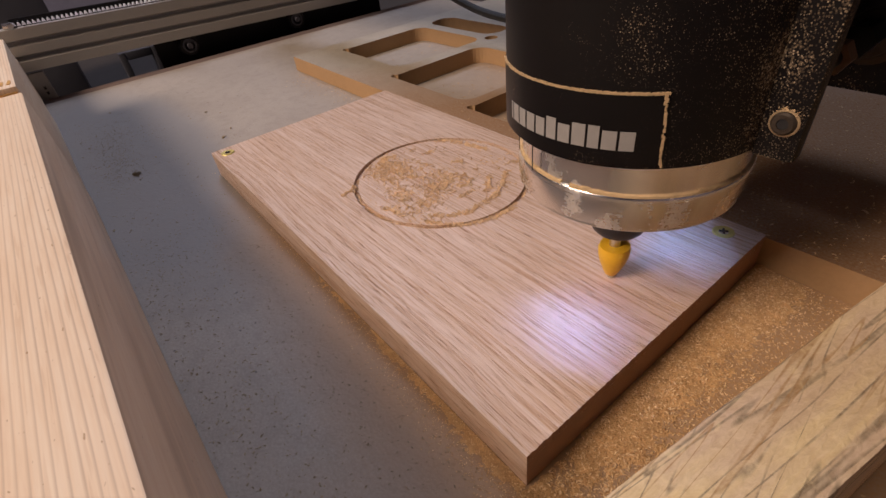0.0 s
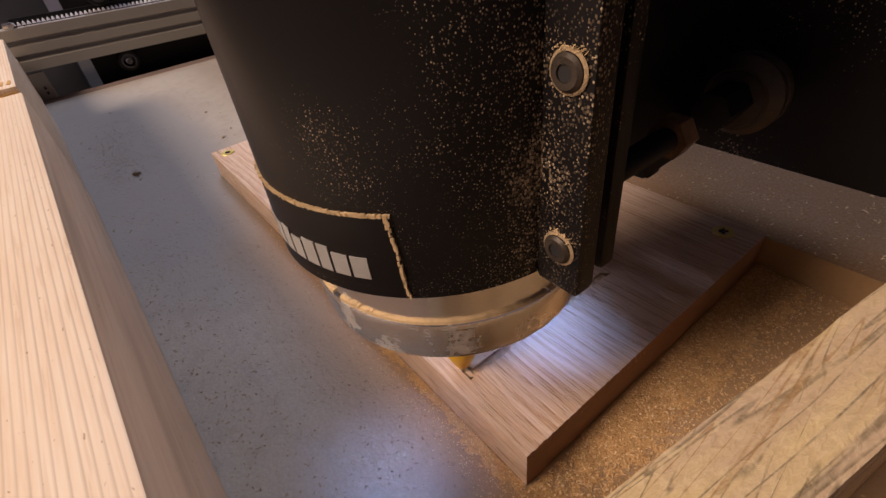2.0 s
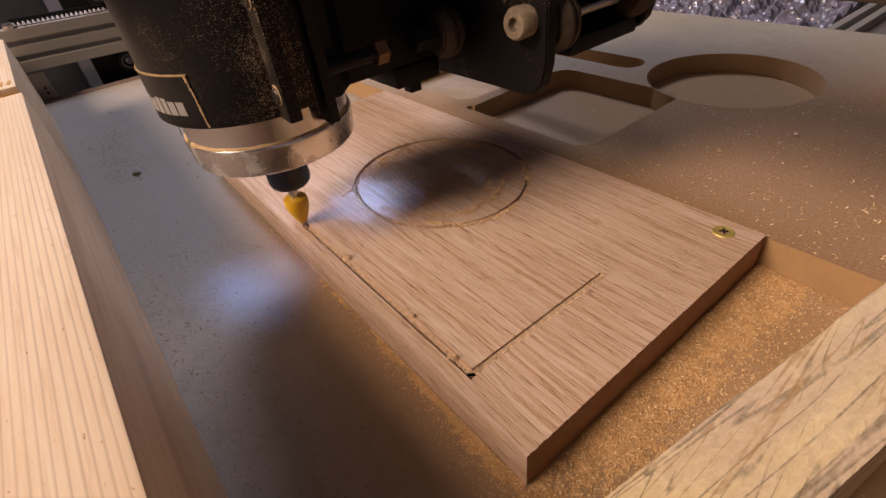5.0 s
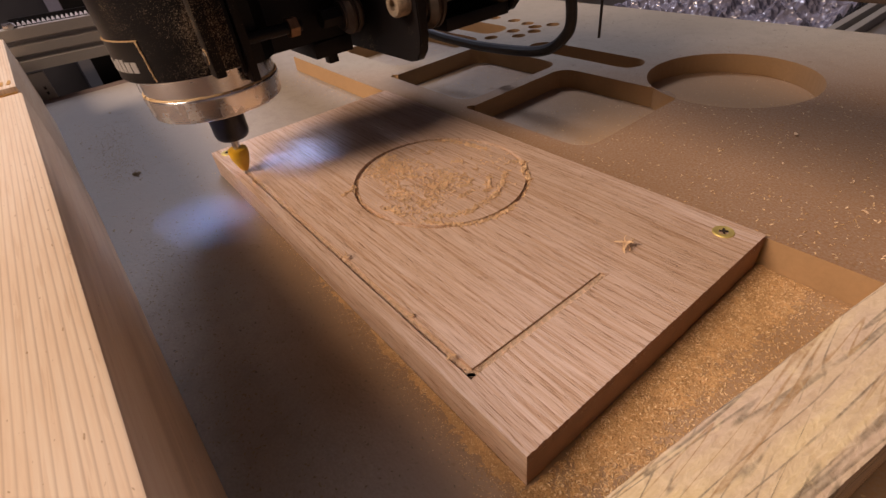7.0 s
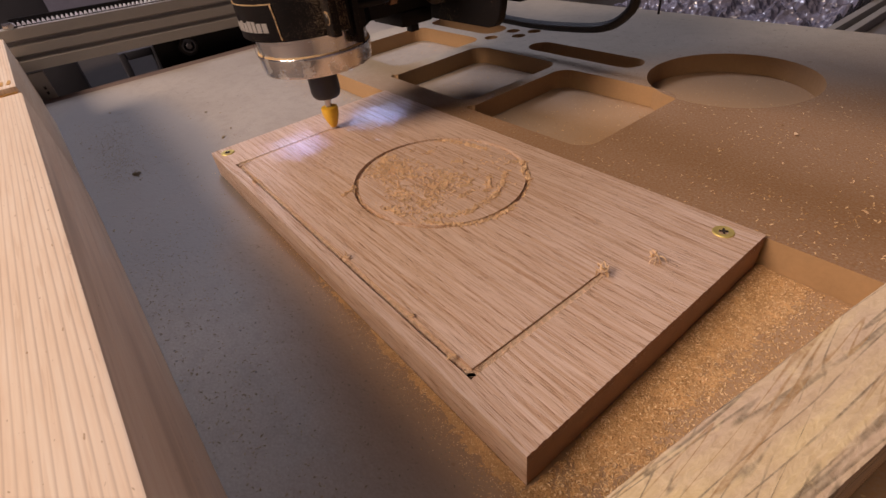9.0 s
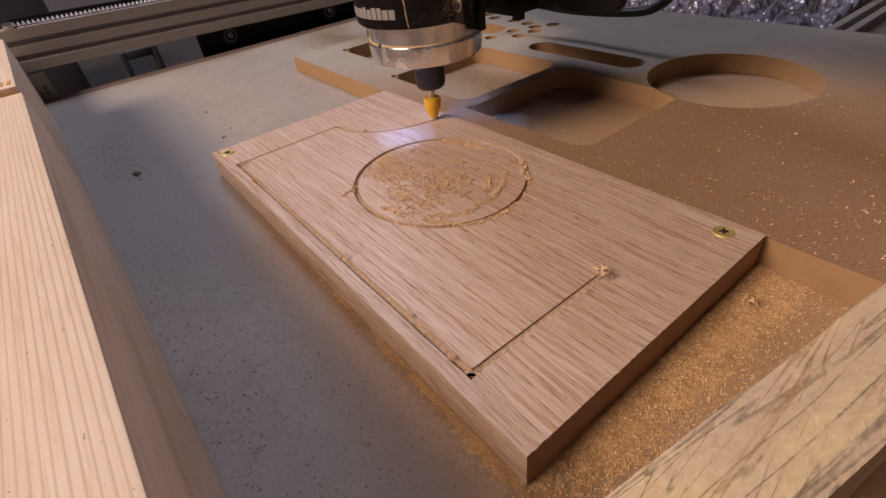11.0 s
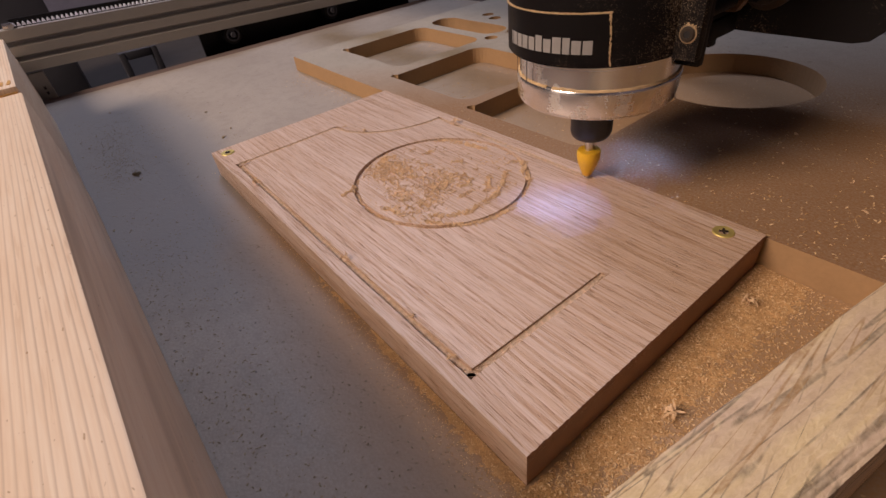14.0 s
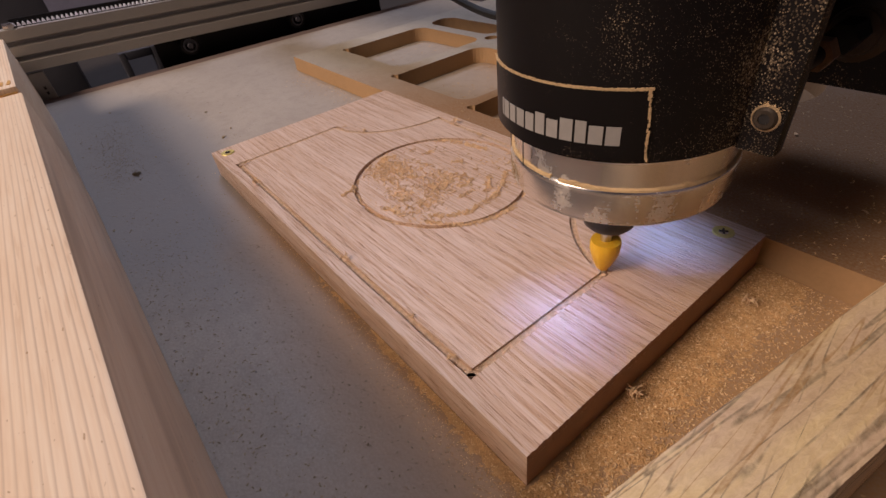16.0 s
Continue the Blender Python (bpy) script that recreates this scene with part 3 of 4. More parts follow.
# ---- the machine's long rail, with its belt ----
def side_rail():
    rail = new("side_rail")
    tagged(rail, "pale aluminium rail with long grooves beside the wasteboard", "rail")
    x, a, b = -0.353, 0.0272, 0.0680
    out = [(x, a), (x, a + 0.010), (x - 0.003, a + 0.0115), (x - 0.003, a + 0.0145), (x - 0.0004, a + 0.016), (x - 0.0004, b - 0.016), (x - 0.003, b - 0.0145), (x - 0.003, b - 0.0115), (x, b - 0.010), (x, b), (x - 0.020, b), (x - 0.020, a)]
    bm = bmesh.new()
    f = bm.faces.new([bm.verts.new((px, -0.30, pz)) for px, pz in out])
    ext = bmesh.ops.extrude_face_region(bm, geom=[f])
    for v in ext["geom"]:
        if isinstance(v, bmesh.types.BMVert):
            v.co.y = 0.95
    part("extrusion", bm, RAIL, rail, smooth=False)
    # dark strips paint the shade at the bottom of both grooves
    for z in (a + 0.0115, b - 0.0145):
        part("groove_shadow_strip", box((x - 0.0029, -0.30, z), (x - 0.0026, 0.95, z + 0.003)), RAIL_SHADED, rail, smooth=False)
    for y in (-0.27, 0.9):
        part("rail_foot", box((x - 0.03, y - 0.02, -0.0745), (x, y + 0.02, a - 0.0002), 0.001), RAIL, rail, smooth=False)
    belt = new("drive_belt")
    tagged(belt, "toothed black and white drive belt lying along the rail", "belt")
    part("band", box((x - 0.0110, -0.075, b + 0.0006), (x - 0.0040, 0.9, b + 0.0018)), RUBBER, belt, smooth=False)
    bm = bmesh.new()
    for i in range(220):
        y = -0.074 + i * 0.0044
        bm.faces.new([bm.verts.new(q) for q in ((x - 0.0042, y, b + 0.0019), (x - 0.0042, y + 0.0034, b + 0.0019), (x - 0.0042, y + 0.0022, b + 0.0046), (x - 0.0042, y + 0.0012, b + 0.0046))])
    deep = bmesh.ops.extrude_face_region(bm, geom=bm.faces[:], use_keep_orig=True)
    for v in deep["geom"]:
        if isinstance(v, bmesh.types.BMVert):
            v.co.x -= 0.0060
    tagged(part("teeth", bm, TOOTH, belt, "pale belt teeth", smooth=False), kind="stuff")
    part("guard", box((x - 0.0150, -0.075, b + 0.0003), (x - 0.0122, 0.9, b + 0.0080)), CLEAN_BLACK, belt, "black strip behind the belt", smooth=False)
    part("light_strip", box((x - 0.0030, -0.0700, b + 0.0002), (x - 0.0008, 0.9, b + 0.0010)), TOOTH, belt, "pale metal strip", smooth=False)
    for ob in (rail, belt):                  # the rail dips a little towards the far end
        ob.matrix_basis = Matrix.Translation((0, 0, 0.028)) @ Matrix.Rotation(radians(-1.3), 4, "X") @ Matrix.Translation((0, 0, -0.028))
    part("belt_clip", box((x - 0.0125, -0.082, b + 0.0003), (x - 0.003, -0.073, b + 0.0055), 0.001), STEEL, belt)


# ---- gantry: the cross beam, its end plate and wheels ----
def v_wheel(parent, x, y, z, r=0.0120, w=0.0102):
    """A grooved wheel whose axle runs along y, facing -y."""
    h = w / 2
    wheel = part("wheel", along_y(lathe([(0.004, -h), (r * 0.78, -h), (r, -h * 0.45), (r, -h * 0.15), (r * 0.80, 0), (r, h * 0.15), (r, h * 0.45), (r * 0.78, h), (0.004, h)], 36), x, y, z), DULL_STEEL, parent, "dusty steel grooved wheel")
    part("bearing", along_y(lathe([(0.0025, -h - 0.0008), (0.0068, -h - 0.0008), (0.0072, -h + 0.0004), (0.0072, h)], 28), x, y, z), DULL_STEEL, wheel, "bearing packed with sawdust")
    return wheel


def hex_bolt(parent, x, y, z, r=0.0055, h=0.005, label="dusty steel hexagon bolt"):
    bm = lathe([(r, -h), (r, 0.0)], 6)
    lathe([(r * 0.5, -h - 0.0012), (r * 0.5, -h + 0.001)], 16, bm)
    return part("bolt", along_y(bm, x, y, z), BRONZE, parent, label, smooth=False)


def gantry():
    g = new("gantry")
    tagged(g, "black gantry cross beam with grooved wheels on the rails", "gantry")
    part("cross_beam", box((-0.366, 0.106, 0.1078), (0.60, 0.146, 0.163), 0.0015), BLACK, g)
    part("beam_lip", box((-0.366, 0.100, 0.1092), (0.60, 0.1058, 0.1140), 0.001), BROWN, g, "lower lip of the beam coated in brown dust")
    part("end_plate", box((-0.386, -0.030, -0.030), (-0.380, 0.30, 0.105), 0.001), CLEAN_BLACK, g)
    for y, z in ((0.005, 0.0155), (0.150, 0.0148), (0.005, 0.086), (0.150, 0.086)):
        bm = lathe([(0.0035, 0.006), (0.0105, 0.006), (0.0120, 0.003), (0.0096, 0.0), (0.0120, -0.003), (0.0105, -0.006), (0.0035, -0.006)], 36)
        w = part("wheel", moved(bm, pose(-0.362, y, z, 0, 90, 0)), CLEAN_BLACK, g, "black grooved roller")
        part("bearing_ring", moved(lathe([(0.0062, 0.0062), (0.0062, 0.0072), (0.0080, 0.0072), (0.0080, 0.0062)], 32), pose(-0.362, y, z, 0, 90, 0)), GREY_BOX, w, "grey bearing shield")
        part("bolt", moved(lathe([(0.0036, 0.0060), (0.0036, 0.0095), (0.0030, 0.0100)], 12), pose(-0.362, y, z, 0, 90, 0)), GREY_BOX, w)
        part("axle", moved(lathe([(0.0025, -0.018), (0.0025, 0.006)], 12), pose(-0.362, y, z, 0, 90, 0)), STEEL, w)
    loop = smooth_line([(-0.08, 0.19, 0.060), (-0.03, 0.195, 0.045), (0.02, 0.20, 0.0395), (0.07, 0.20, 0.0410), (0.105, 0.20, 0.0455), (0.1225, 0.20, 0.0560), (0.1275, 0.20, 0.0690), (0.126, 0.195, 0.095), (0.125, 0.175, 0.13), (0.120, 0.150, 0.158)])
    part("cable", tube(loop, 0.0036), RUBBER, g, "thick black cable in a drooping loop")
    part("cable_tie", tube([(0.1318, 0.224, 0.0515), (0.1322, 0.2235, 0.075), (0.133, 0.215, 0.105), (0.134, 0.18, 0.135), (0.134, 0.146, 0.14)], 0.0009, n=6), RUBBER, g, "loose end of a cable tie")
    return g


# ---- the carriage with the router spindle ----
OFF = (-0.0010, 0.0014)                      # the nose sits a little off the cutter's line


def ell(phi, out=0.0):
    a, b = 0.0376 + out, 0.0392 + out
    return OFF[0] + a * math.sin(radians(phi)), OFF[1] - b * math.cos(radians(phi))


def shell_patch(phi0, phi1, z0, z1, out, thick, bm=None, n=None):
    """A plate bent round the mount's front, between two angles and two heights."""
    bm = bm or bmesh.new()
    n = n or max(2, int(abs(phi1 - phi0) / 4))
    rows = []
    for i in range(n + 1):
        phi = phi0 + (phi1 - phi0) * i / n
        rows.append([bm.verts.new((*ell(phi, o), z)) for o, z in ((out, z0), (out + thick, z0), (out + thick, z1), (out, z1))])
    for a, b in zip(rows, rows[1:]):
        for k in range(4):
            bm.faces.new((a[k], a[(k + 1) % 4], b[(k + 1) % 4], b[k]))
    bm.faces.new(rows[0])
    bm.faces.new(rows[-1])
    return bm


def carriage():
    c = new("router_carriage")
    tagged(c, "black router carriage with dusty spindle mount and yellow cutter", "machine")
    low, high = 0.0826, 0.215
    front = [ell(p) for p in range(-84, 85, 4)]
    outline = front + [(0.0355, 0.0095), (-0.0375, 0.0095)]
    mount = part("spindle_mount", prism(outline, low, high, bevel=0.0008), MOUNT, c, "black clamp speckled with sawdust")
    for x in (-0.0470, 0.0357):
        part("clamp_ear", box((x, -0.0056, 0.0822), (x + 0.0093, -0.0005, high), 0.0010), EAR, mount)
    part("name_plate", shell_patch(-42, 42, low + 0.0012, 0.1018, -0.0005, 0.0008), LABEL, mount, "black label panel")
    rnd = random.Random(8)
    rim = bmesh.new()
    for i in range(120):
        p0 = -42 + 84 * i / 120
        w = rnd.uniform(0.00008, 0.00035)
        shell_patch(p0, p0 + 84 / 120, 0.1018 - 0.0003, 0.1018 + w, -0.0003, 0.0007 + rnd.uniform(0, 0.0003), rim, 1)
    for i in range(28):
        z0 = low + 0.001 + (0.1018 - low - 0.001) * i / 28
        w = rnd.uniform(-0.1, 0.6)
        shell_patch(42 - 0.4 + rnd.uniform(-0.5, 0.5) + 0.08 * (14 - i), 42 + w + 0.08 * (14 - i), z0, z0 + 0.0009, -0.0003, 0.0006 + rnd.uniform(0, 0.0004), rim, 1)
    part("dust_line", rim, DUST, mount, "line of sawdust caught on the label's edge", smooth=False)
    # the maker's mark, as plain white shapes
    phi = -26.0
    for width, tall in ((1.6, 1.0), (4.6, 1.0), (4.6, 1.0), (4.9, 1.0), (4.7, 1.0), (4.6, 1.2), (5.0, 1.0), (5.2, 1.2), (4.2, 1.2), (5.2, 1.0), (5.2, 1.0)):
        z0 = 0.0879
        glyph = shell_patch(phi, phi + width, z0, z0 + 0.0048 * tall, 0.0002, 0.0003, None, 2)
        part("mark", glyph, WHITE, mount, smooth=False)
        phi += width + 0.95
    for x in (-0.0395, 0.0408):
        for z in (0.0916, 0.1215, 0.152):
            s = part("clamp_bolt", along_y(lathe([(0.0027, 0.0), (0.0027, -0.0007), (0.0022, -0.0012), (0.0013, -0.0012), (0.0013, -0.0002)], 28), x, -0.0057, z), DULL_STEEL, mount, "button-head screw rimmed with sawdust")
            part("socket", along_y(lathe([(0.0014, -0.0009), (0.0014, -0.0004)], 6), x, -0.0057, z), NUT, s)
            cap = crumbs([(x + rnd.gauss(0, 0.0013), -0.0056 - abs(rnd.gauss(0, 0.0003)), z + 0.0022 + abs(rnd.gauss(0, 0.0006))) for q in range(70)], 0.0006, 60, 50, 1.5, 2)
            part("dust_cap", cap, DUST, s, "sawdust caked on the screw", smooth=False)
            part("dust_ring", along_y(lathe([(0.0028, -0.0001), (0.0033, -0.0002), (0.0031, -0.0004), (0.0028, -0.0005)], 20, close=False), x, -0.0057, z), DIM_DUST, s)
    R = 0.0350
    spindle = part("spindle_nose", moved(lathe([(R - 0.0052, 0.0780), (R - 0.0045, 0.0612), (R - 0.0030, 0.0605), (R - 0.0017, 0.0604), (R - 0.0012, 0.0609), (R - 0.0012, 0.0616), (R - 0.0008, 0.0620), (R, 0.0705), (R - 0.0001, 0.0716), (R - 0.0005, 0.0723), (R - 0.0011, 0.0727), (R - 0.0012, 0.0735), (R - 0.0012, 0.0835), (R - 0.004, 0.085), (0.01, 0.085)], 96), pose(*OFF, 0)), ALU, c, "bright turned aluminium nose ring")
    rim = bmesh.new()
    for i in range(240):
        a0, a1 = math.tau * i / 240, math.tau * (i + 1) / 240
        if noise.noise((a0 * 2, 3, 1)) > -0.35:
            w = 0.00010 + 0.00065 * abs(noise.noise((a0 * 9, 1, 1)))
            vs = [rim.verts.new((OFF[0] + r * math.cos(a), OFF[1] + r * math.sin(a), z)) for a in (a0, a1) for r, z in ((R - 0.0014, 0.0722), (R - 0.0003, 0.0721), (R - 0.0005, 0.0726 + w), (R - 0.0014, 0.0729 + w))]
            for q in ((0, 1, 5, 4), (1, 2, 6, 5), (2, 3, 7, 6), (0, 1, 2, 3), (4, 5, 6, 7)):
                rim.faces.new([vs[k] for k in q])
    part("dust_line", rim, DUST, spindle, "sawdust lying on the ring's step", smooth=False)
    clumps = []
    for i in range(420):                     # dust smeared over the lower ring beside its seam
        phi, z = rnd.gauss(-34, 7), rnd.uniform(0.0625, 0.0715)
        clumps.append((OFF[0] + (R - 0.0002) * math.sin(radians(phi)), OFF[1] - (R - 0.0002) * math.cos(radians(phi)), z))
    part("dust_smear", crumbs(clumps, 0.00042, 61, 60, 1.0, 2), DIM_DUST, spindle, "brown dust stuck to the ring", smooth=False)
    for phi in (-43, -18):
        part("ring_seam", shell_patch(phi, phi + 0.6, 0.0722, 0.0826, R - 0.0012 - 0.0376 + 0.0001, 0.0002, None, 2), NUT, spindle, smooth=False)
    part("motor", lathe([(0.033, high + 0.0002), (0.0345, high + 0.002), (0.0345, 0.33), (0.030, 0.34)], 48), CLEAN_BLACK, c)
    collet = part("collet_nut", moved(lathe([(0.0035, 0.0385), (0.0078, 0.0385), (0.0090, 0.0398), (0.0097, 0.0420), (0.0097, 0.0845)], 40), pose(-0.0005, 0.0008, 0)), NUT, c, "blackened collet nut")
    part("shank", lathe([(0.0016, T - 0.0024), (0.0016, 0.0300), (0.0022, 0.0302), (0.0022, 0.0390)], 20), STEEL, collet, "steel cutter shank")
    part("cutter", lathe([(0.0017, T + 0.0012), (0.0024, T + 0.0020), (0.0036, T + 0.0048), (0.0050, T + 0.0086), (0.0056, T + 0.0112), (0.0057, T + 0.0140), (0.0054, T + 0.0152), (0.0018, T + 0.0156)], 36), YELLOW, collet, "yellow tapered collar on the cutter")
    for y in (-0.0245, 0.0265):
        at = pose(0.006, y, 0.070, math.copysign(8, y), 0, 0)
        lamp = part("work_light", moved(lathe([(0.0035, -0.0078), (0.0039, -0.0078), (0.0039, 0.0070), (0.0035, 0.0070)], 24, close=False), at), CLEAN_BLACK, spindle, "small downward work light")
        part("led", moved(lathe([(0.0001, 0.0030), (0.0030, 0.0030), (0.0030, 0.0038), (0.0001, 0.0038)], 20), at), LED, lamp, "bluish white glowing chip")
    part("back_plate", box((-0.0385, 0.0116, 0.0745), (0.0385, 0.0160, 0.240), 0.001), BLACK, c)
    part("spacer_plate", box((-0.0350, 0.0097, 0.0790), (0.0350, 0.0114, 0.240)), CLEAN_BLACK, c)
    z_body = part("slide_body", prism([(-0.030, 0.0162), (0.030, 0.0162), (0.030, 0.0235), (0.021, 0.032), (0.021, 0.0855), (-0.021, 0.0855), (-0.021, 0.032), (-0.030, 0.0235)], 0.0803, 0.26, bevel=0.001), CLEAN_BLACK, c)
    part("end_switch", box((-0.014, 0.054, 0.0715), (0.0215, 0.0780, 0.0802), 0.0008), CLEAN_BLACK, z_body)
    part("switch_lever", box((0.012, 0.063, 0.0665), (0.018, 0.069, 0.0717), 0.0005), CLEAN_BLACK, z_body)
    for x in (-0.034, 0.034):
        hex_bolt(c, x, 0.0425, 0.0935, 0.0048)
        part("axle", along_y(lathe([(0.0028, 0.0), (0.0028, 0.0285)], 14), x, 0.0162, 0.0935), CLEAN_BLACK, c)
        part("spacer", along_y(lathe([(0.0048, 0.0), (0.0048, 0.011)], 6), x, 0.0560, 0.0935), CLEAN_BLACK, c)
        v_wheel(c, x, 0.0730, 0.0930, 0.0100)
    for name, y0, y1, base in (("front_plate", 0.0860, 0.0915, 0.0695), ("rear_plate", 0.1530, 0.1585, 0.0800)):
        bm = prism([(-0.079, 0.20), (-0.079, base + 0.014), (-0.077, base + 0.006), (-0.073, base + 0.0015), (-0.067, base), (0.067, base), (0.073, base + 0.0015), (0.077, base + 0.006), (0.079, base + 0.014), (0.079, 0.20)], 0.0, y1 - y0, bevel=0.0006)
        plate = part(name, moved(bm, Matrix(((1, 0, 0, 0), (0, 0, 1, y0), (0, 1, 0, 0), (0, 0, 0, 1)))), BLACK, c, "dusty black steel plate")
        if y0 < 0.1:
            for x in (-0.069, 0.069):
                part("bolt", along_y(lathe([(0.0058, 0.0), (0.0060, -0.0062), (0.0052, -0.0074), (0.0026, -0.0074), (0.0026, -0.005)], 14), x, y0, 0.0985), CAKED, plate, "dust-caked bolt head")
        else:
            part("plate_rim", box((-0.074, 0.1070, 0.0800), (0.074, 0.1529, 0.0870), 0.0015), CLEAN_BLACK, plate)
    for x in (-0.071, 0.071):
        v_wheel(c, x, 0.0985, 0.0960)
        v_wheel(c, x, 0.1480, 0.0985)
        part("axle", along_y(lathe([(0.0025, 0.0), (0.0025, 0.0610)], 12), x, 0.0917, 0.0965), STEEL, c)
    return c


strips = oak_board()
timbers()
side_rail()
GANTRY = gantry()
CARRIAGE = carriage()


# ---- sawdust, shavings and crumbs ----
def along(strokes, step, spread, seed):
    """Places scattered along lines given in millimetres."""
    rnd = random.Random(seed)
    out = []
    for line in strokes:
        for (ax, ay), (bx, by) in zip(line, line[1:]):
            k = max(2, int(math.hypot(bx - ax, by - ay) / step))
            for i in range(k):
                f = rnd.random()
                out.append(((ax + (bx - ax) * f) / 1000 + rnd.gauss(0, spread), (ay + (by - ay) * f) / 1000 + rnd.gauss(0, spread)))
    return out


def carving_waste():
    dense = [[(105, 60), (122, 60), (130, 64)], [(98, 69), (111, 71), (125, 71), (127, 78)], [(118, 62), (117, 69), (112, 77)], [(151, 87), (152, 76), (158, 66), (160, 58), (164, 51)], [(143, 70), (150, 74), (158, 76)], [(136, 80), (144, 85), (153, 87)], [(136, 61), (144, 55), (154, 50)]]
    figure = [[(167, 110), (175, 98), (181, 88), (181, 77), (182, 69), (177, 61), (170, 54)], [(116, 93), (117, 97)], [(136, 97), (141, 101)], [(164, 100), (174, 89)], [(168, 75), (169, 82)], [(159, 92), (163, 85), (159, 82)], [(124, 84), (129, 86)], [(152, 100), (154, 101)], [(110, 66), (100, 73), (104, 80)], [(130, 70), (137, 74)]]
    border = [[(147, 42), (153, 45), (160, 46)], [(162, 119), (167, 123), (176, 115), (184, 110)], [(171, 49), (182, 56), (191, 63)], [(191, 66), (194, 72), (195, 79), (195, 87)], [(120, 34), (119, 40), (116, 44)], [(105, 107), (114, 114), (124, 117), (134, 119), (140, 121)]]
    inside = [(x, y, T) for x, y in along(dense, 0.10, 0.0038, 3) + along(figure, 0.17, 0.0010, 4) if math.hypot((x - 0.1440) / 1.08, y - 0.0820) < 0.0440]
    rnd = random.Random(17)
    for i in range(300):
        a, r = rnd.uniform(0, math.tau), 0.043 * math.sqrt(rnd.random())
        inside.append((0.1440 + r * math.cos(a), 0.0822 + r * math.sin(a), T))
    edge = [(x, y, T) for x, y in along(border, 0.16, 0.0009, 5)]
    ring_in = []
    for i in range(700):
        a = rnd.uniform(0, math.tau)
        if math.sin(a * 1.0 + 2.2) > -0.2 or rnd.random() < 0.25:
            r = rnd.uniform(0.0444, 0.0464)
            ring_in.append((0.1440 + (r + 0.0037) * math.cos(a), 0.0820 + r * math.sin(a), T - 0.0017))
    bm = crumbs(inside, 0.0017, 6, 45, 4.6, 6, (0.16, 0.28), 0.10)
    crumbs(edge + ring_in, 0.0016, 7, 50, 4.0, 4, (0.2, 0.4), 0.10, bm)
    ob = link("carving_waste", bm, SHAVING, smooth=True)
    tagged(ob, "curled oak shavings lying over the carved circle", "shavings", kind="stuff")


def drift_height(x, y):
    """Height of the loose sawdust over the wasteboard; below zero where it is bare."""
    rough = 0.00016 * noise.noise((x * 900, y * 900, 2)) + 0.00022 * noise.noise((x * 330, y * 330, 5))
    lump = 0.65 + 0.55 * noise.noise((x * 55, y * 42, 0)) + 0.25 * noise.noise((x * 150, y * 150, 4))
    if x > 0.2850:
        bank = 0.0026 * math.exp(-max(0.0, x - 0.2865) / 0.0105) * min(1.0, 0.25 + (x - 0.2850) / 0.004)
        bank *= 0.35 + 0.65 * min(1.0, max(0.0, (y + 0.03) / 0.12))
    else:
        bank = 0.0011 * math.exp(y / (0.0022 + 0.016 * max(0.0, x - 0.12))) * min(1.0, max(0.0, (x - 0.07) / 0.17))
    return bank * lump + rough - 0.00030


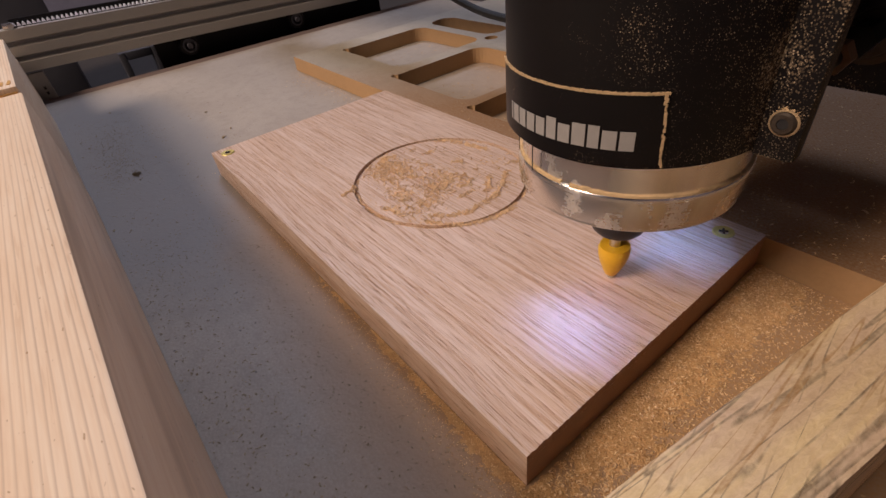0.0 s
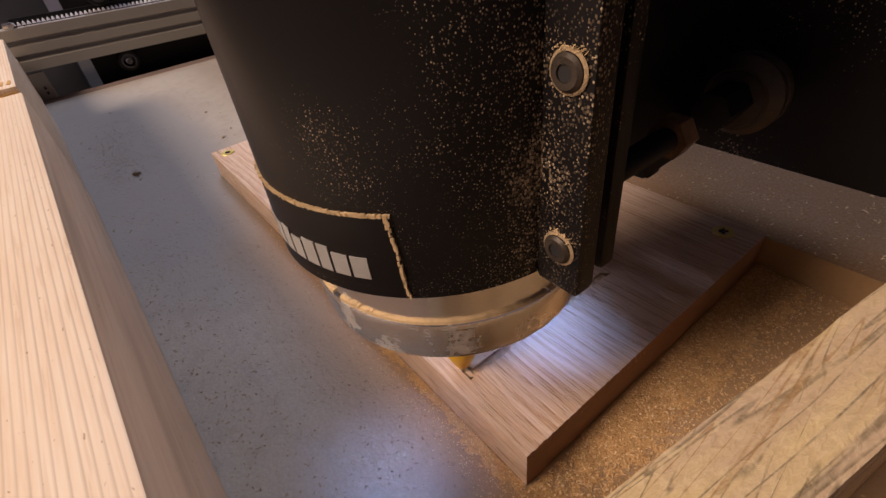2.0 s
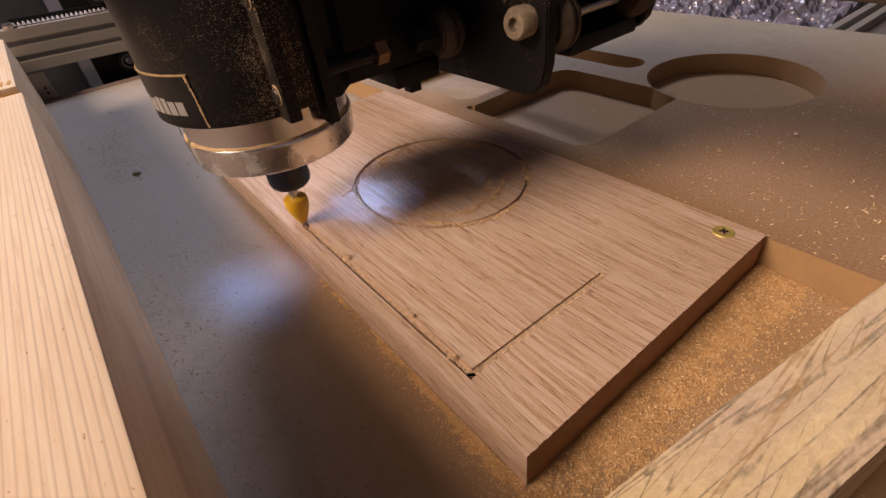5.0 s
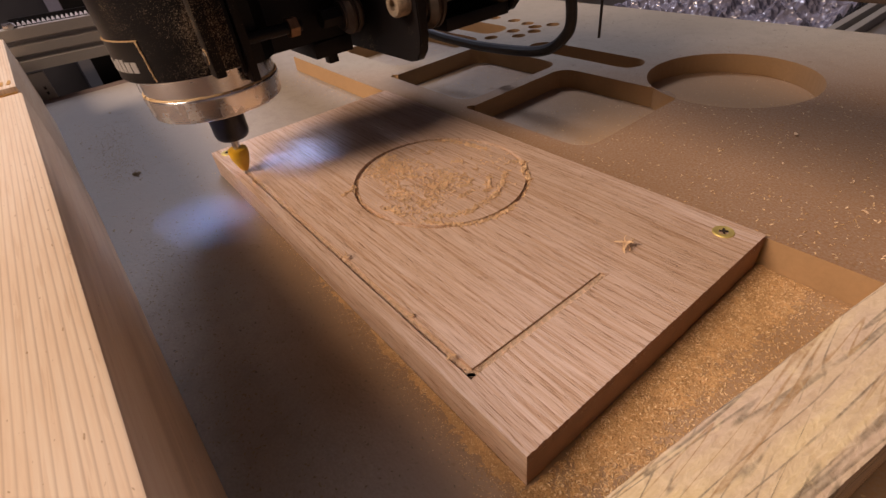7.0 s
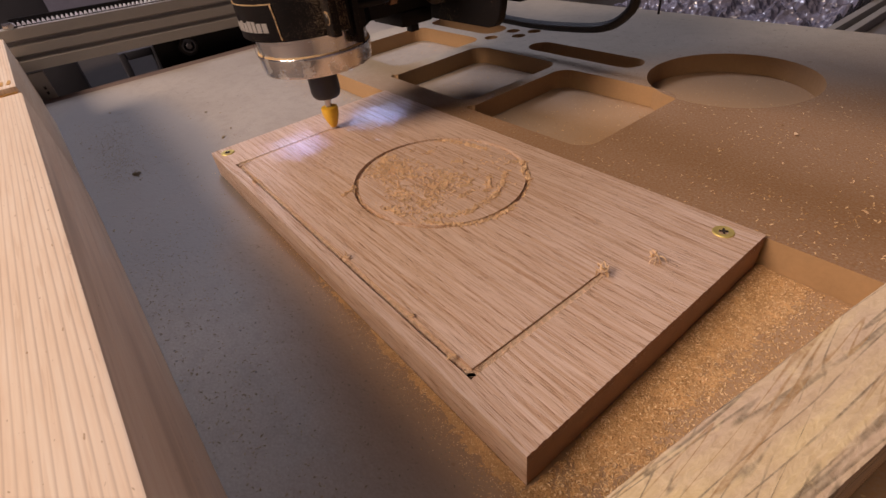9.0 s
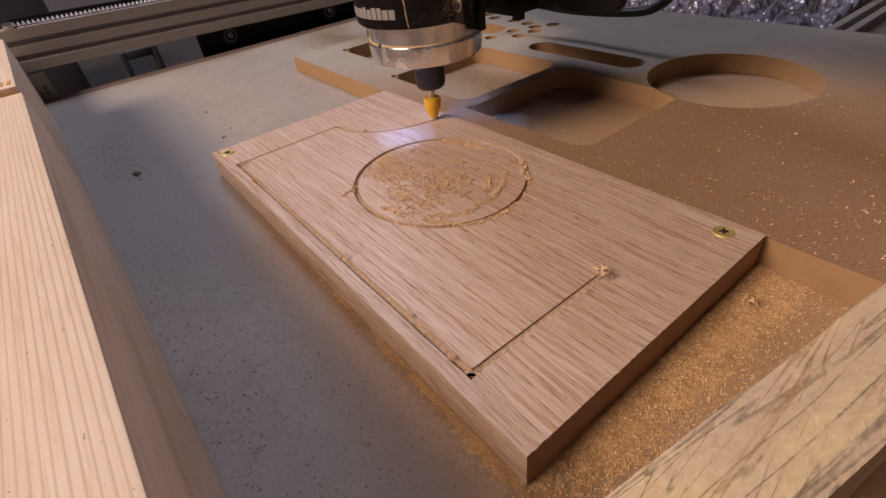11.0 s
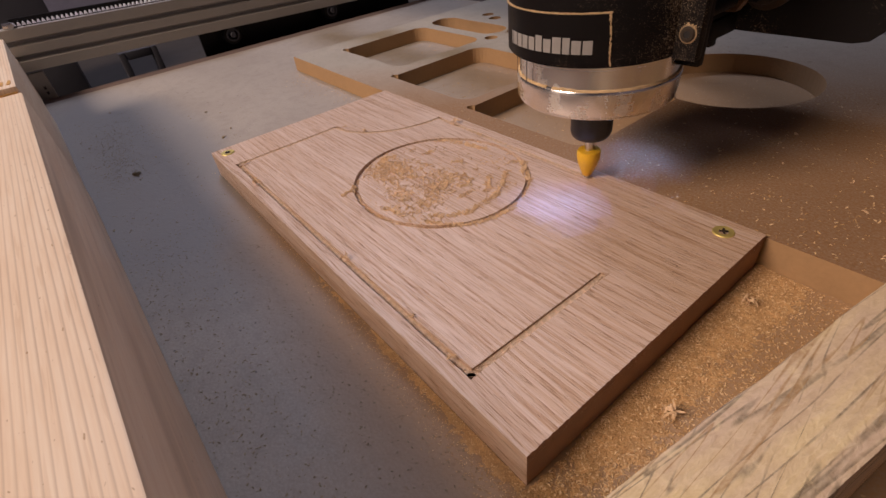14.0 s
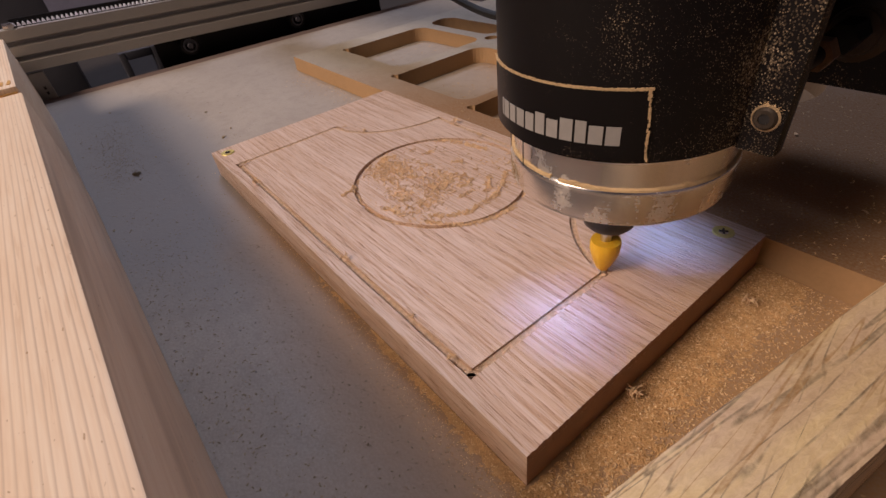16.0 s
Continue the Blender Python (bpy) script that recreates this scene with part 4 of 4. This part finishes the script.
def floor_dust():
    rnd = random.Random(31)
    grit, fine, flakes, dark = [], [], [], []
    for i in range(11000):
        x = 0.2862 + abs(rnd.gauss(0, 0.017))
        y = rnd.uniform(-0.03, 0.1405)
        if x < 0.36 and not (x > 0.313 + (y + 0.0155) * 0.144):
            grit.append((x, y, 0.0001 + max(0.0, drift_height(x, y))))
    for i in range(3000):
        x = 0.290 - abs(rnd.gauss(0, 0.085))
        y = -abs(rnd.gauss(0, 0.0028 + 0.020 * max(0.0, x - 0.10)))
        fine.append((x, y, 0.0001 + max(0.0, drift_height(x, y))))
    for i in range(300):
        grit.append((rnd.uniform(-0.16, -0.002), 0.1405 - abs(rnd.gauss(0, 0.012)), 0.0001))
    for i in range(6000):
        x, y = rnd.uniform(0.05, 0.45), 0.1425 + abs(rnd.gauss(0, 0.09))
        if rnd.random() < min(1, max(0, (x - 0.08) / 0.27) ** 2) * (0.25 + 1.5 * max(0, noise.noise((x * 28, y * 28, 3)) + 0.15)) and y < 0.44:
            ok = math.hypot(x - 0.189, y - 0.308) > 0.058 and not (0.075 < x < 0.184 and 0.156 < y < 0.266)
            flakes.append((x, y, 0.0144 if ok else 0.0001))
    for x0, x1, y0, y1, k in ((-0.14, -0.055, 0.195, 0.28, 60), (-0.02, 0.06, 0.175, 0.262, 140), (0.088, 0.17, 0.168, 0.255, 130)):
        for i in range(k):
            flakes.append((rnd.uniform(x0, x1), rnd.uniform(y0, y1), 0.0001))
    for i in range(700):                     # an old scatter of dark crumbs beside the timber
        f = rnd.random()
        dark.append((-0.165 + 0.120 * f + rnd.gauss(0, 0.020), -0.044 - 0.010 * f + rnd.gauss(0, 0.009), 0.0001))
    for i in range(1000):
        dark.append((rnd.uniform(-0.22, 0.28), rnd.uniform(-0.072, -0.006), 0.0001))
    for i in range(900):
        dark.append((rnd.uniform(0.05, 0.30), rnd.uniform(-0.072, -0.006), 0.0001))
    for i in range(150):
        dark.append((rnd.uniform(0.02, 0.28), -0.068 + abs(rnd.gauss(0, 0.009)), 0.0001))
    for i in range(60):
        dark.append((rnd.uniform(-0.16, -0.004), rnd.uniform(0.0, 0.13), 0.0001))
    dark = [q for q in dark if q[1] > -0.074 and not (q[0] > -0.002 and q[1] > -0.003)]
    lumps = [(x / 1000, y / 1000, 0.0001) for x, y in ((-225, -36), (-190, -36), (-126, -1), (-143, 17), (-134, 16), (-125, 40), (-138, 31), (-78, 34), (-64, 23), (-66, 25), (-53, 33), (-72, -27), (-204, -12), (-127, -18), (-37, -12), (-40, -63), (5, -39), (-9, -13), (21, -71), (29, -63))]
    for k in range(14):
        lumps.append((-0.051 + rnd.gauss(0, 0.0015), -0.044 + rnd.gauss(0, 0.0012), 0.0001 + 0.0003 * (k % 4)))
    for i in range(60):
        dark.append((rnd.uniform(0.06, 0.30), -0.070 + abs(rnd.gauss(0, 0.010)), 0.0001))
    big = [(0.2640, 0.2068, 0.0144), (0.2932, 0.2065, 0.0144), (0.3200, 0.1580, 0.0144), (0.2935, 0.2075, 0.0147), (0.256, 0.242, 0.0144), (0.305, 0.185, 0.0144)]
    for name, (x0, x1, y0, y1), (nx, ny), label in (("sawdust_drift", (0.2851, 0.3620, -0.045, 0.1412), (170, 330), "soft drift of golden sawdust against the board's end"), ("sawdust_drift", (0.06, 0.2848, -0.030, -0.0003), (330, 70), "thin drift of sawdust along the board's side")):
        bm = bmesh.new()
        rows = [[bm.verts.new((x, y, drift_height(x, y))) for y in (y0 + (y1 - y0) * j / ny for j in range(ny + 1))] for x in (x0 + (x1 - x0) * i / nx for i in range(nx + 1))]
        for a, b in zip(rows, rows[1:]):
            for j in range(ny):
                bm.faces.new((a[j], b[j], b[j + 1], a[j + 1]))
        tagged(link(name, bm, DRIFT, smooth=True), label, "sawdust", kind="stuff")
    tagged(link("dark_lumps", crumbs(lumps, 0.0021, 12, 25, 1.6, 3, (0.35, 0.7), 0.22), DARK_CHIP), "larger dark crumbs lying on the wasteboard", "crumbs", kind="stuff")
    tagged(link("wood_chips", crumbs(big, 0.0027, 13, 14, 1.2, 4, (0.3, 0.5), 0.08), SHAVING), "a few pale wood chips on the fibreboard", "chips", kind="stuff")
    tagged(link("fine_sawdust", crumbs(fine, 0.00045, 15, 25, 1.2, 2), SAWDUST), "fine sawdust along the board's side", "sawdust", kind="stuff")
    tagged(link("sawdust", crumbs(grit, 0.00075, 7, 30, 1.6, 2, (0.25, 0.5), 0.16), SAWDUST), "golden sawdust swept up along the oak board", "sawdust", kind="stuff")
    tagged(link("wood_flakes", crumbs(flakes, 0.0011, 8, 25, 1.8, 2, (0.2, 0.5)), SAWDUST), "pale flakes of wood scattered over the fibreboard", "sawdust", kind="stuff")
    tagged(link("dark_crumbs", crumbs(dark, 0.00066, 9, 25, 1.6, 2, (0.3, 0.65), 0.2), DARK_CHIP), "small dark crumbs scattered on the wasteboard", "crumbs", kind="stuff")


def big_shaving(name, turns, size, seed, label):
    rnd = random.Random(seed)
    bm = bmesh.new()
    for i in range(turns + 3):
        m = pose(rnd.uniform(-0.3, 0.3) * size, rnd.uniform(-0.3, 0.3) * size, size * 0.22, rnd.uniform(-70, 70), rnd.uniform(-40, 40), rnd.uniform(0, 360))
        ribbon(bm, m, size * rnd.uniform(0.8, 1.3), size * 0.11, rnd.choice((-1, 1)) * rnd.uniform(1.8, 4.5), size * 0.022, 10)
    low = min(v.co.z for v in bm.verts)
    for v in bm.verts:
        v.co.z -= low
    return tagged(link(name, bm, SHAVING, smooth=True), label, "shaving", group="loose shavings")


# ---- things beyond the machine ----
def bubble_wrap():
    m, n, l, b = material("clear_film", 0.18)
    b.inputs["Base Color"].default_value = (0.17, 0.165, 0.22, 1)
    b.inputs["Specular IOR Level"].default_value = 0.9
    bubbles = n.new("ShaderNodeTexVoronoi")
    l.new(coords(n, l, (120, 120, 120)), bubbles.inputs["Vector"])
    bubbles.inputs["Scale"].default_value = 1.0
    bump(n, l, b, bubbles.outputs["Distance"], 0.9, 0.006)
    bm = bmesh.new()
    nx, ny = 90, 46
    grid = [[bm.verts.new((-0.10 + 0.255 * i / nx, 0.470 + 0.26 * j / ny, 0.0)) for j in range(ny + 1)] for i in range(nx + 1)]
    for row in grid:
        for v in row:
            q = v.co
            h = 0.5 + 0.5 * noise.noise((q.x * 22, q.y * 22, 1)) + 0.45 * noise.noise((q.x * 60, q.y * 60, 5)) + 0.2 * noise.noise((q.x * 150, q.y * 150, 9))
            v.co.z = -0.050 + 0.040 * h + 0.10 * max(0, q.y - 0.50)
    for i in range(nx):
        for j in range(ny):
            bm.faces.new((grid[i][j], grid[i + 1][j], grid[i + 1][j + 1], grid[i][j + 1]))
    ext = bmesh.ops.extrude_face_region(bm, geom=bm.faces[:], use_keep_orig=True)
    for v in ext["geom"]:
        if isinstance(v, bmesh.types.BMVert):
            v.co.z = -0.0745
    tagged(link("bubble_wrap", bm, m, smooth=True), "crumpled clear bubble wrap heaped behind the machine", "packaging")


def beyond():
    rail = new("far_rail")
    tagged(rail, "grooved grey aluminium rail behind the wasteboard", "rail")
    # flanges sunk between others carry groove shade as a darker colour
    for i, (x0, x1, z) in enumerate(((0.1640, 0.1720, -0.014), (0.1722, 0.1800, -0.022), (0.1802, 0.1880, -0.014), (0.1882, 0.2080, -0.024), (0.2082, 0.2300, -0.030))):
        part("flange", box((x0, 0.470, -0.0745), (x1, 1.20, z), 0.0008), RAIL_SHADED if i in (1, 3) else RAIL, rail, smooth=False)
    panel = new("grey_cabinet")
    tagged(panel, "smooth grey cabinet standing beside the far rail", "cabinet")
    part("sheet", box((0.2350, 0.470, -0.0745), (0.60, 0.80, -0.012), 0.006), GREY_BOX, panel)
    bracket = new("rail_bracket")
    tagged(bracket, "pale metal bracket under the end of the rail", "bracket")
    part("plate", box((-0.3600, -0.1000, -0.0745), (-0.3535, -0.0700, 0.0268), 0.0008), RAIL, bracket)
    for y, z in ((-0.0765, 0.0105), (-0.0765, 0.0050)):
        part("printed_bar", box((-0.3536, y - 0.0011, z - 0.0016), (-0.3532, y + 0.0011, z + 0.0016)), NUT, bracket, smooth=False)
    bin_ = new("storage_bin")
    tagged(bin_, "small grey plastic bin frame standing on the bench", "bin")
    for lo, hi in (((-0.470, 0.012, -0.0748), (-0.452, 0.020, 0.0085)), ((-0.470, 0.052, -0.0748), (-0.452, 0.0600, 0.0085)), ((-0.470, 0.0202, -0.002), (-0.452, 0.0518, 0.0085))):
        part("rim", box(lo, hi, 0.002), GREY_BOX, bin_)
    case = new("tool_case")
    tagged(case, "dull grey case standing on the bench", "case")
    part("shell", box((-0.56, -0.095, -0.0748), (-0.46, -0.035, 0.012), 0.004), GREY_BOX, case)
    tall = new("grey_carton")
    tagged(tall, "tall grey carton at the back of the bench", "carton")
    part("shell", box((-0.80, -0.150, -0.0748), (-0.66, -0.030, 0.085), 0.002), GREY_BOX, tall)


carving_waste()
floor_dust()
CURL_A = big_shaving("shaving", 4, 0.0062, 21, "curled oak shaving blown along the board")
CURL_B = big_shaving("shaving", 5, 0.0066, 23, "tangle of oak shavings at the groove's end")
CRUMBS = [(t, x, y, big_shaving("shaving", 4, size, 40 + i, "small knot of oak fibres fallen beside the groove"))
          for i, (t, x, y, size) in enumerate(((2.35, 0.2445, 0.0062, 0.0034), (3.05, 0.2190, 0.0085, 0.0026), (4.60, 0.1695, 0.0084, 0.0036), (6.75, 0.0690, 0.0058, 0.0056), (7.75, 0.0370, 0.0098, 0.0040),
                                               (9.75, 0.0400, 0.0800, 0.0030), (10.2, 0.0560, 0.0865, 0.0034), (11.75, 0.0960, 0.1330, 0.0050), (12.3, 0.1230, 0.1300, 0.0034)))]
bubble_wrap()
beyond()


# ---- everything that moves ----
def motions():
    rows_c, rows_g = [], []
    for i in range(0, 161):
        t = i / 10
        x, y = tool_at(t)
        rows_c.append((t, pose(x, y, 0)))
        rows_g.append((t, pose(0, y, 0)))
    walk(CARRIAGE, rows_c)
    walk(GANTRY, rows_g)
    carried = [(t, pose(tool_at(t)[0] - 0.014, tool_at(t)[1] + 0.010, 0.0660)) for t in (k / 10 for k in range(0, 49))]
    walk(CURL_A, carried + [(5.05, pose(0.20, 0.06, 0.045, 10, 0, 40)), (5.3, pose(0.2505, 0.0955, T, 0, 0, 60)), (8.05, pose(0.2505, 0.0955, T, 0, 0, 60)),
                            (8.6, pose(0.2580, 0.0955, T, 0, 0, 110)), (9.0, pose(0.2632, 0.0958, T, 0, 0, 150)), (9.2, pose(0.2668, 0.0970, T, 0, 0, 175)),
                            (9.8, pose(0.2860, 0.1080, T + 0.002, 0, 0, 220)), (10.1, pose(0.2935, 0.1150, 0.0008, 0, 0, 250)), (16.0, pose(0.2935, 0.1150, 0.0008, 0, 0, 250))])
    carried = [(t, pose(tool_at(t)[0] - 0.010, tool_at(t)[1] + 0.014, 0.0660)) for t in (k / 10 for k in range(0, 71))]
    walk(CURL_B, carried + [(7.2, pose(0.15, 0.045, 0.040, 0, 0, 40)), (7.35, pose(0.2532, 0.0735, T, 0, 0, 80)), (9.2, pose(0.2540, 0.0742, T, 0, 0, 90)), (11.0, pose(0.2552, 0.0735, T, 0, 0, 120)),
                            (12.5, pose(0.2552, 0.0735, T, 0, 0, 120)), (12.85, pose(0.288, 0.062, T + 0.003, 0, 0, 160)), (13.1, pose(0.3010, 0.0530, 0.0008, 0, 0, 200)),
                            (14.0, pose(0.3005, 0.0500, 0.0008, 0, 0, 210)), (15.0, pose(0.2945, 0.0480, 0.0008, 0, 0, 240)), (16.0, pose(0.2885, 0.0475, 0.0008, 0, 0, 270))])
    for drop, x, y, knot in CRUMBS:          # caught in the hollow nose until they fall
        held = [k / 10 for k in range(0, int((drop - 0.3) * 10))] + [drop - 0.25]
        rows = [(t, pose(tool_at(t)[0] - 0.012, tool_at(t)[1] + 0.012, 0.0670)) for t in held if t <= drop - 0.25]
        rows = rows if rows[-1][0] == drop - 0.25 else rows + [(drop - 0.25, pose(*tool_at(drop - 0.25), 0.0670))]
        rows += [(drop - 0.1, pose((x + tool_at(drop)[0] - 0.012) / 2, (y + tool_at(drop)[1] + 0.012) / 2, 0.040, 0, 0, 30)), (drop, pose(x, y, T, 0, 0, 60)), (16.0, pose(x, y, T, 0, 0, 60))]
        walk(knot, rows)
    for strip, t, mid, way in strips:        # the cutter turns each bit of the groove's wood over and presses it down
        rows = [(0.0, Matrix.Translation(mid))]
        packed = 0.2 if 7.3 < t < 14.0 else 0.55 if t < 1.95 else 0.75    # waste stays packed in the far grooves
        for dt, turn, down in ((-0.09, 0, 0.0), (-0.03, 60, 0.0008), (0.03, 120, 0.0014), (0.09, 180, 0.0018)):
            m = Matrix.Translation(mid + Vector((0, 0, -down * packed))) @ Matrix.Rotation(radians(turn), 4, way)
            if dt < 0 or t + dt < 15.97:
                rows.append((max(0.04 + dt / 10 + 0.01, t + dt), m))
        rows.append((16.0, rows[-1][1]))
        walk(strip, rows)


motions()
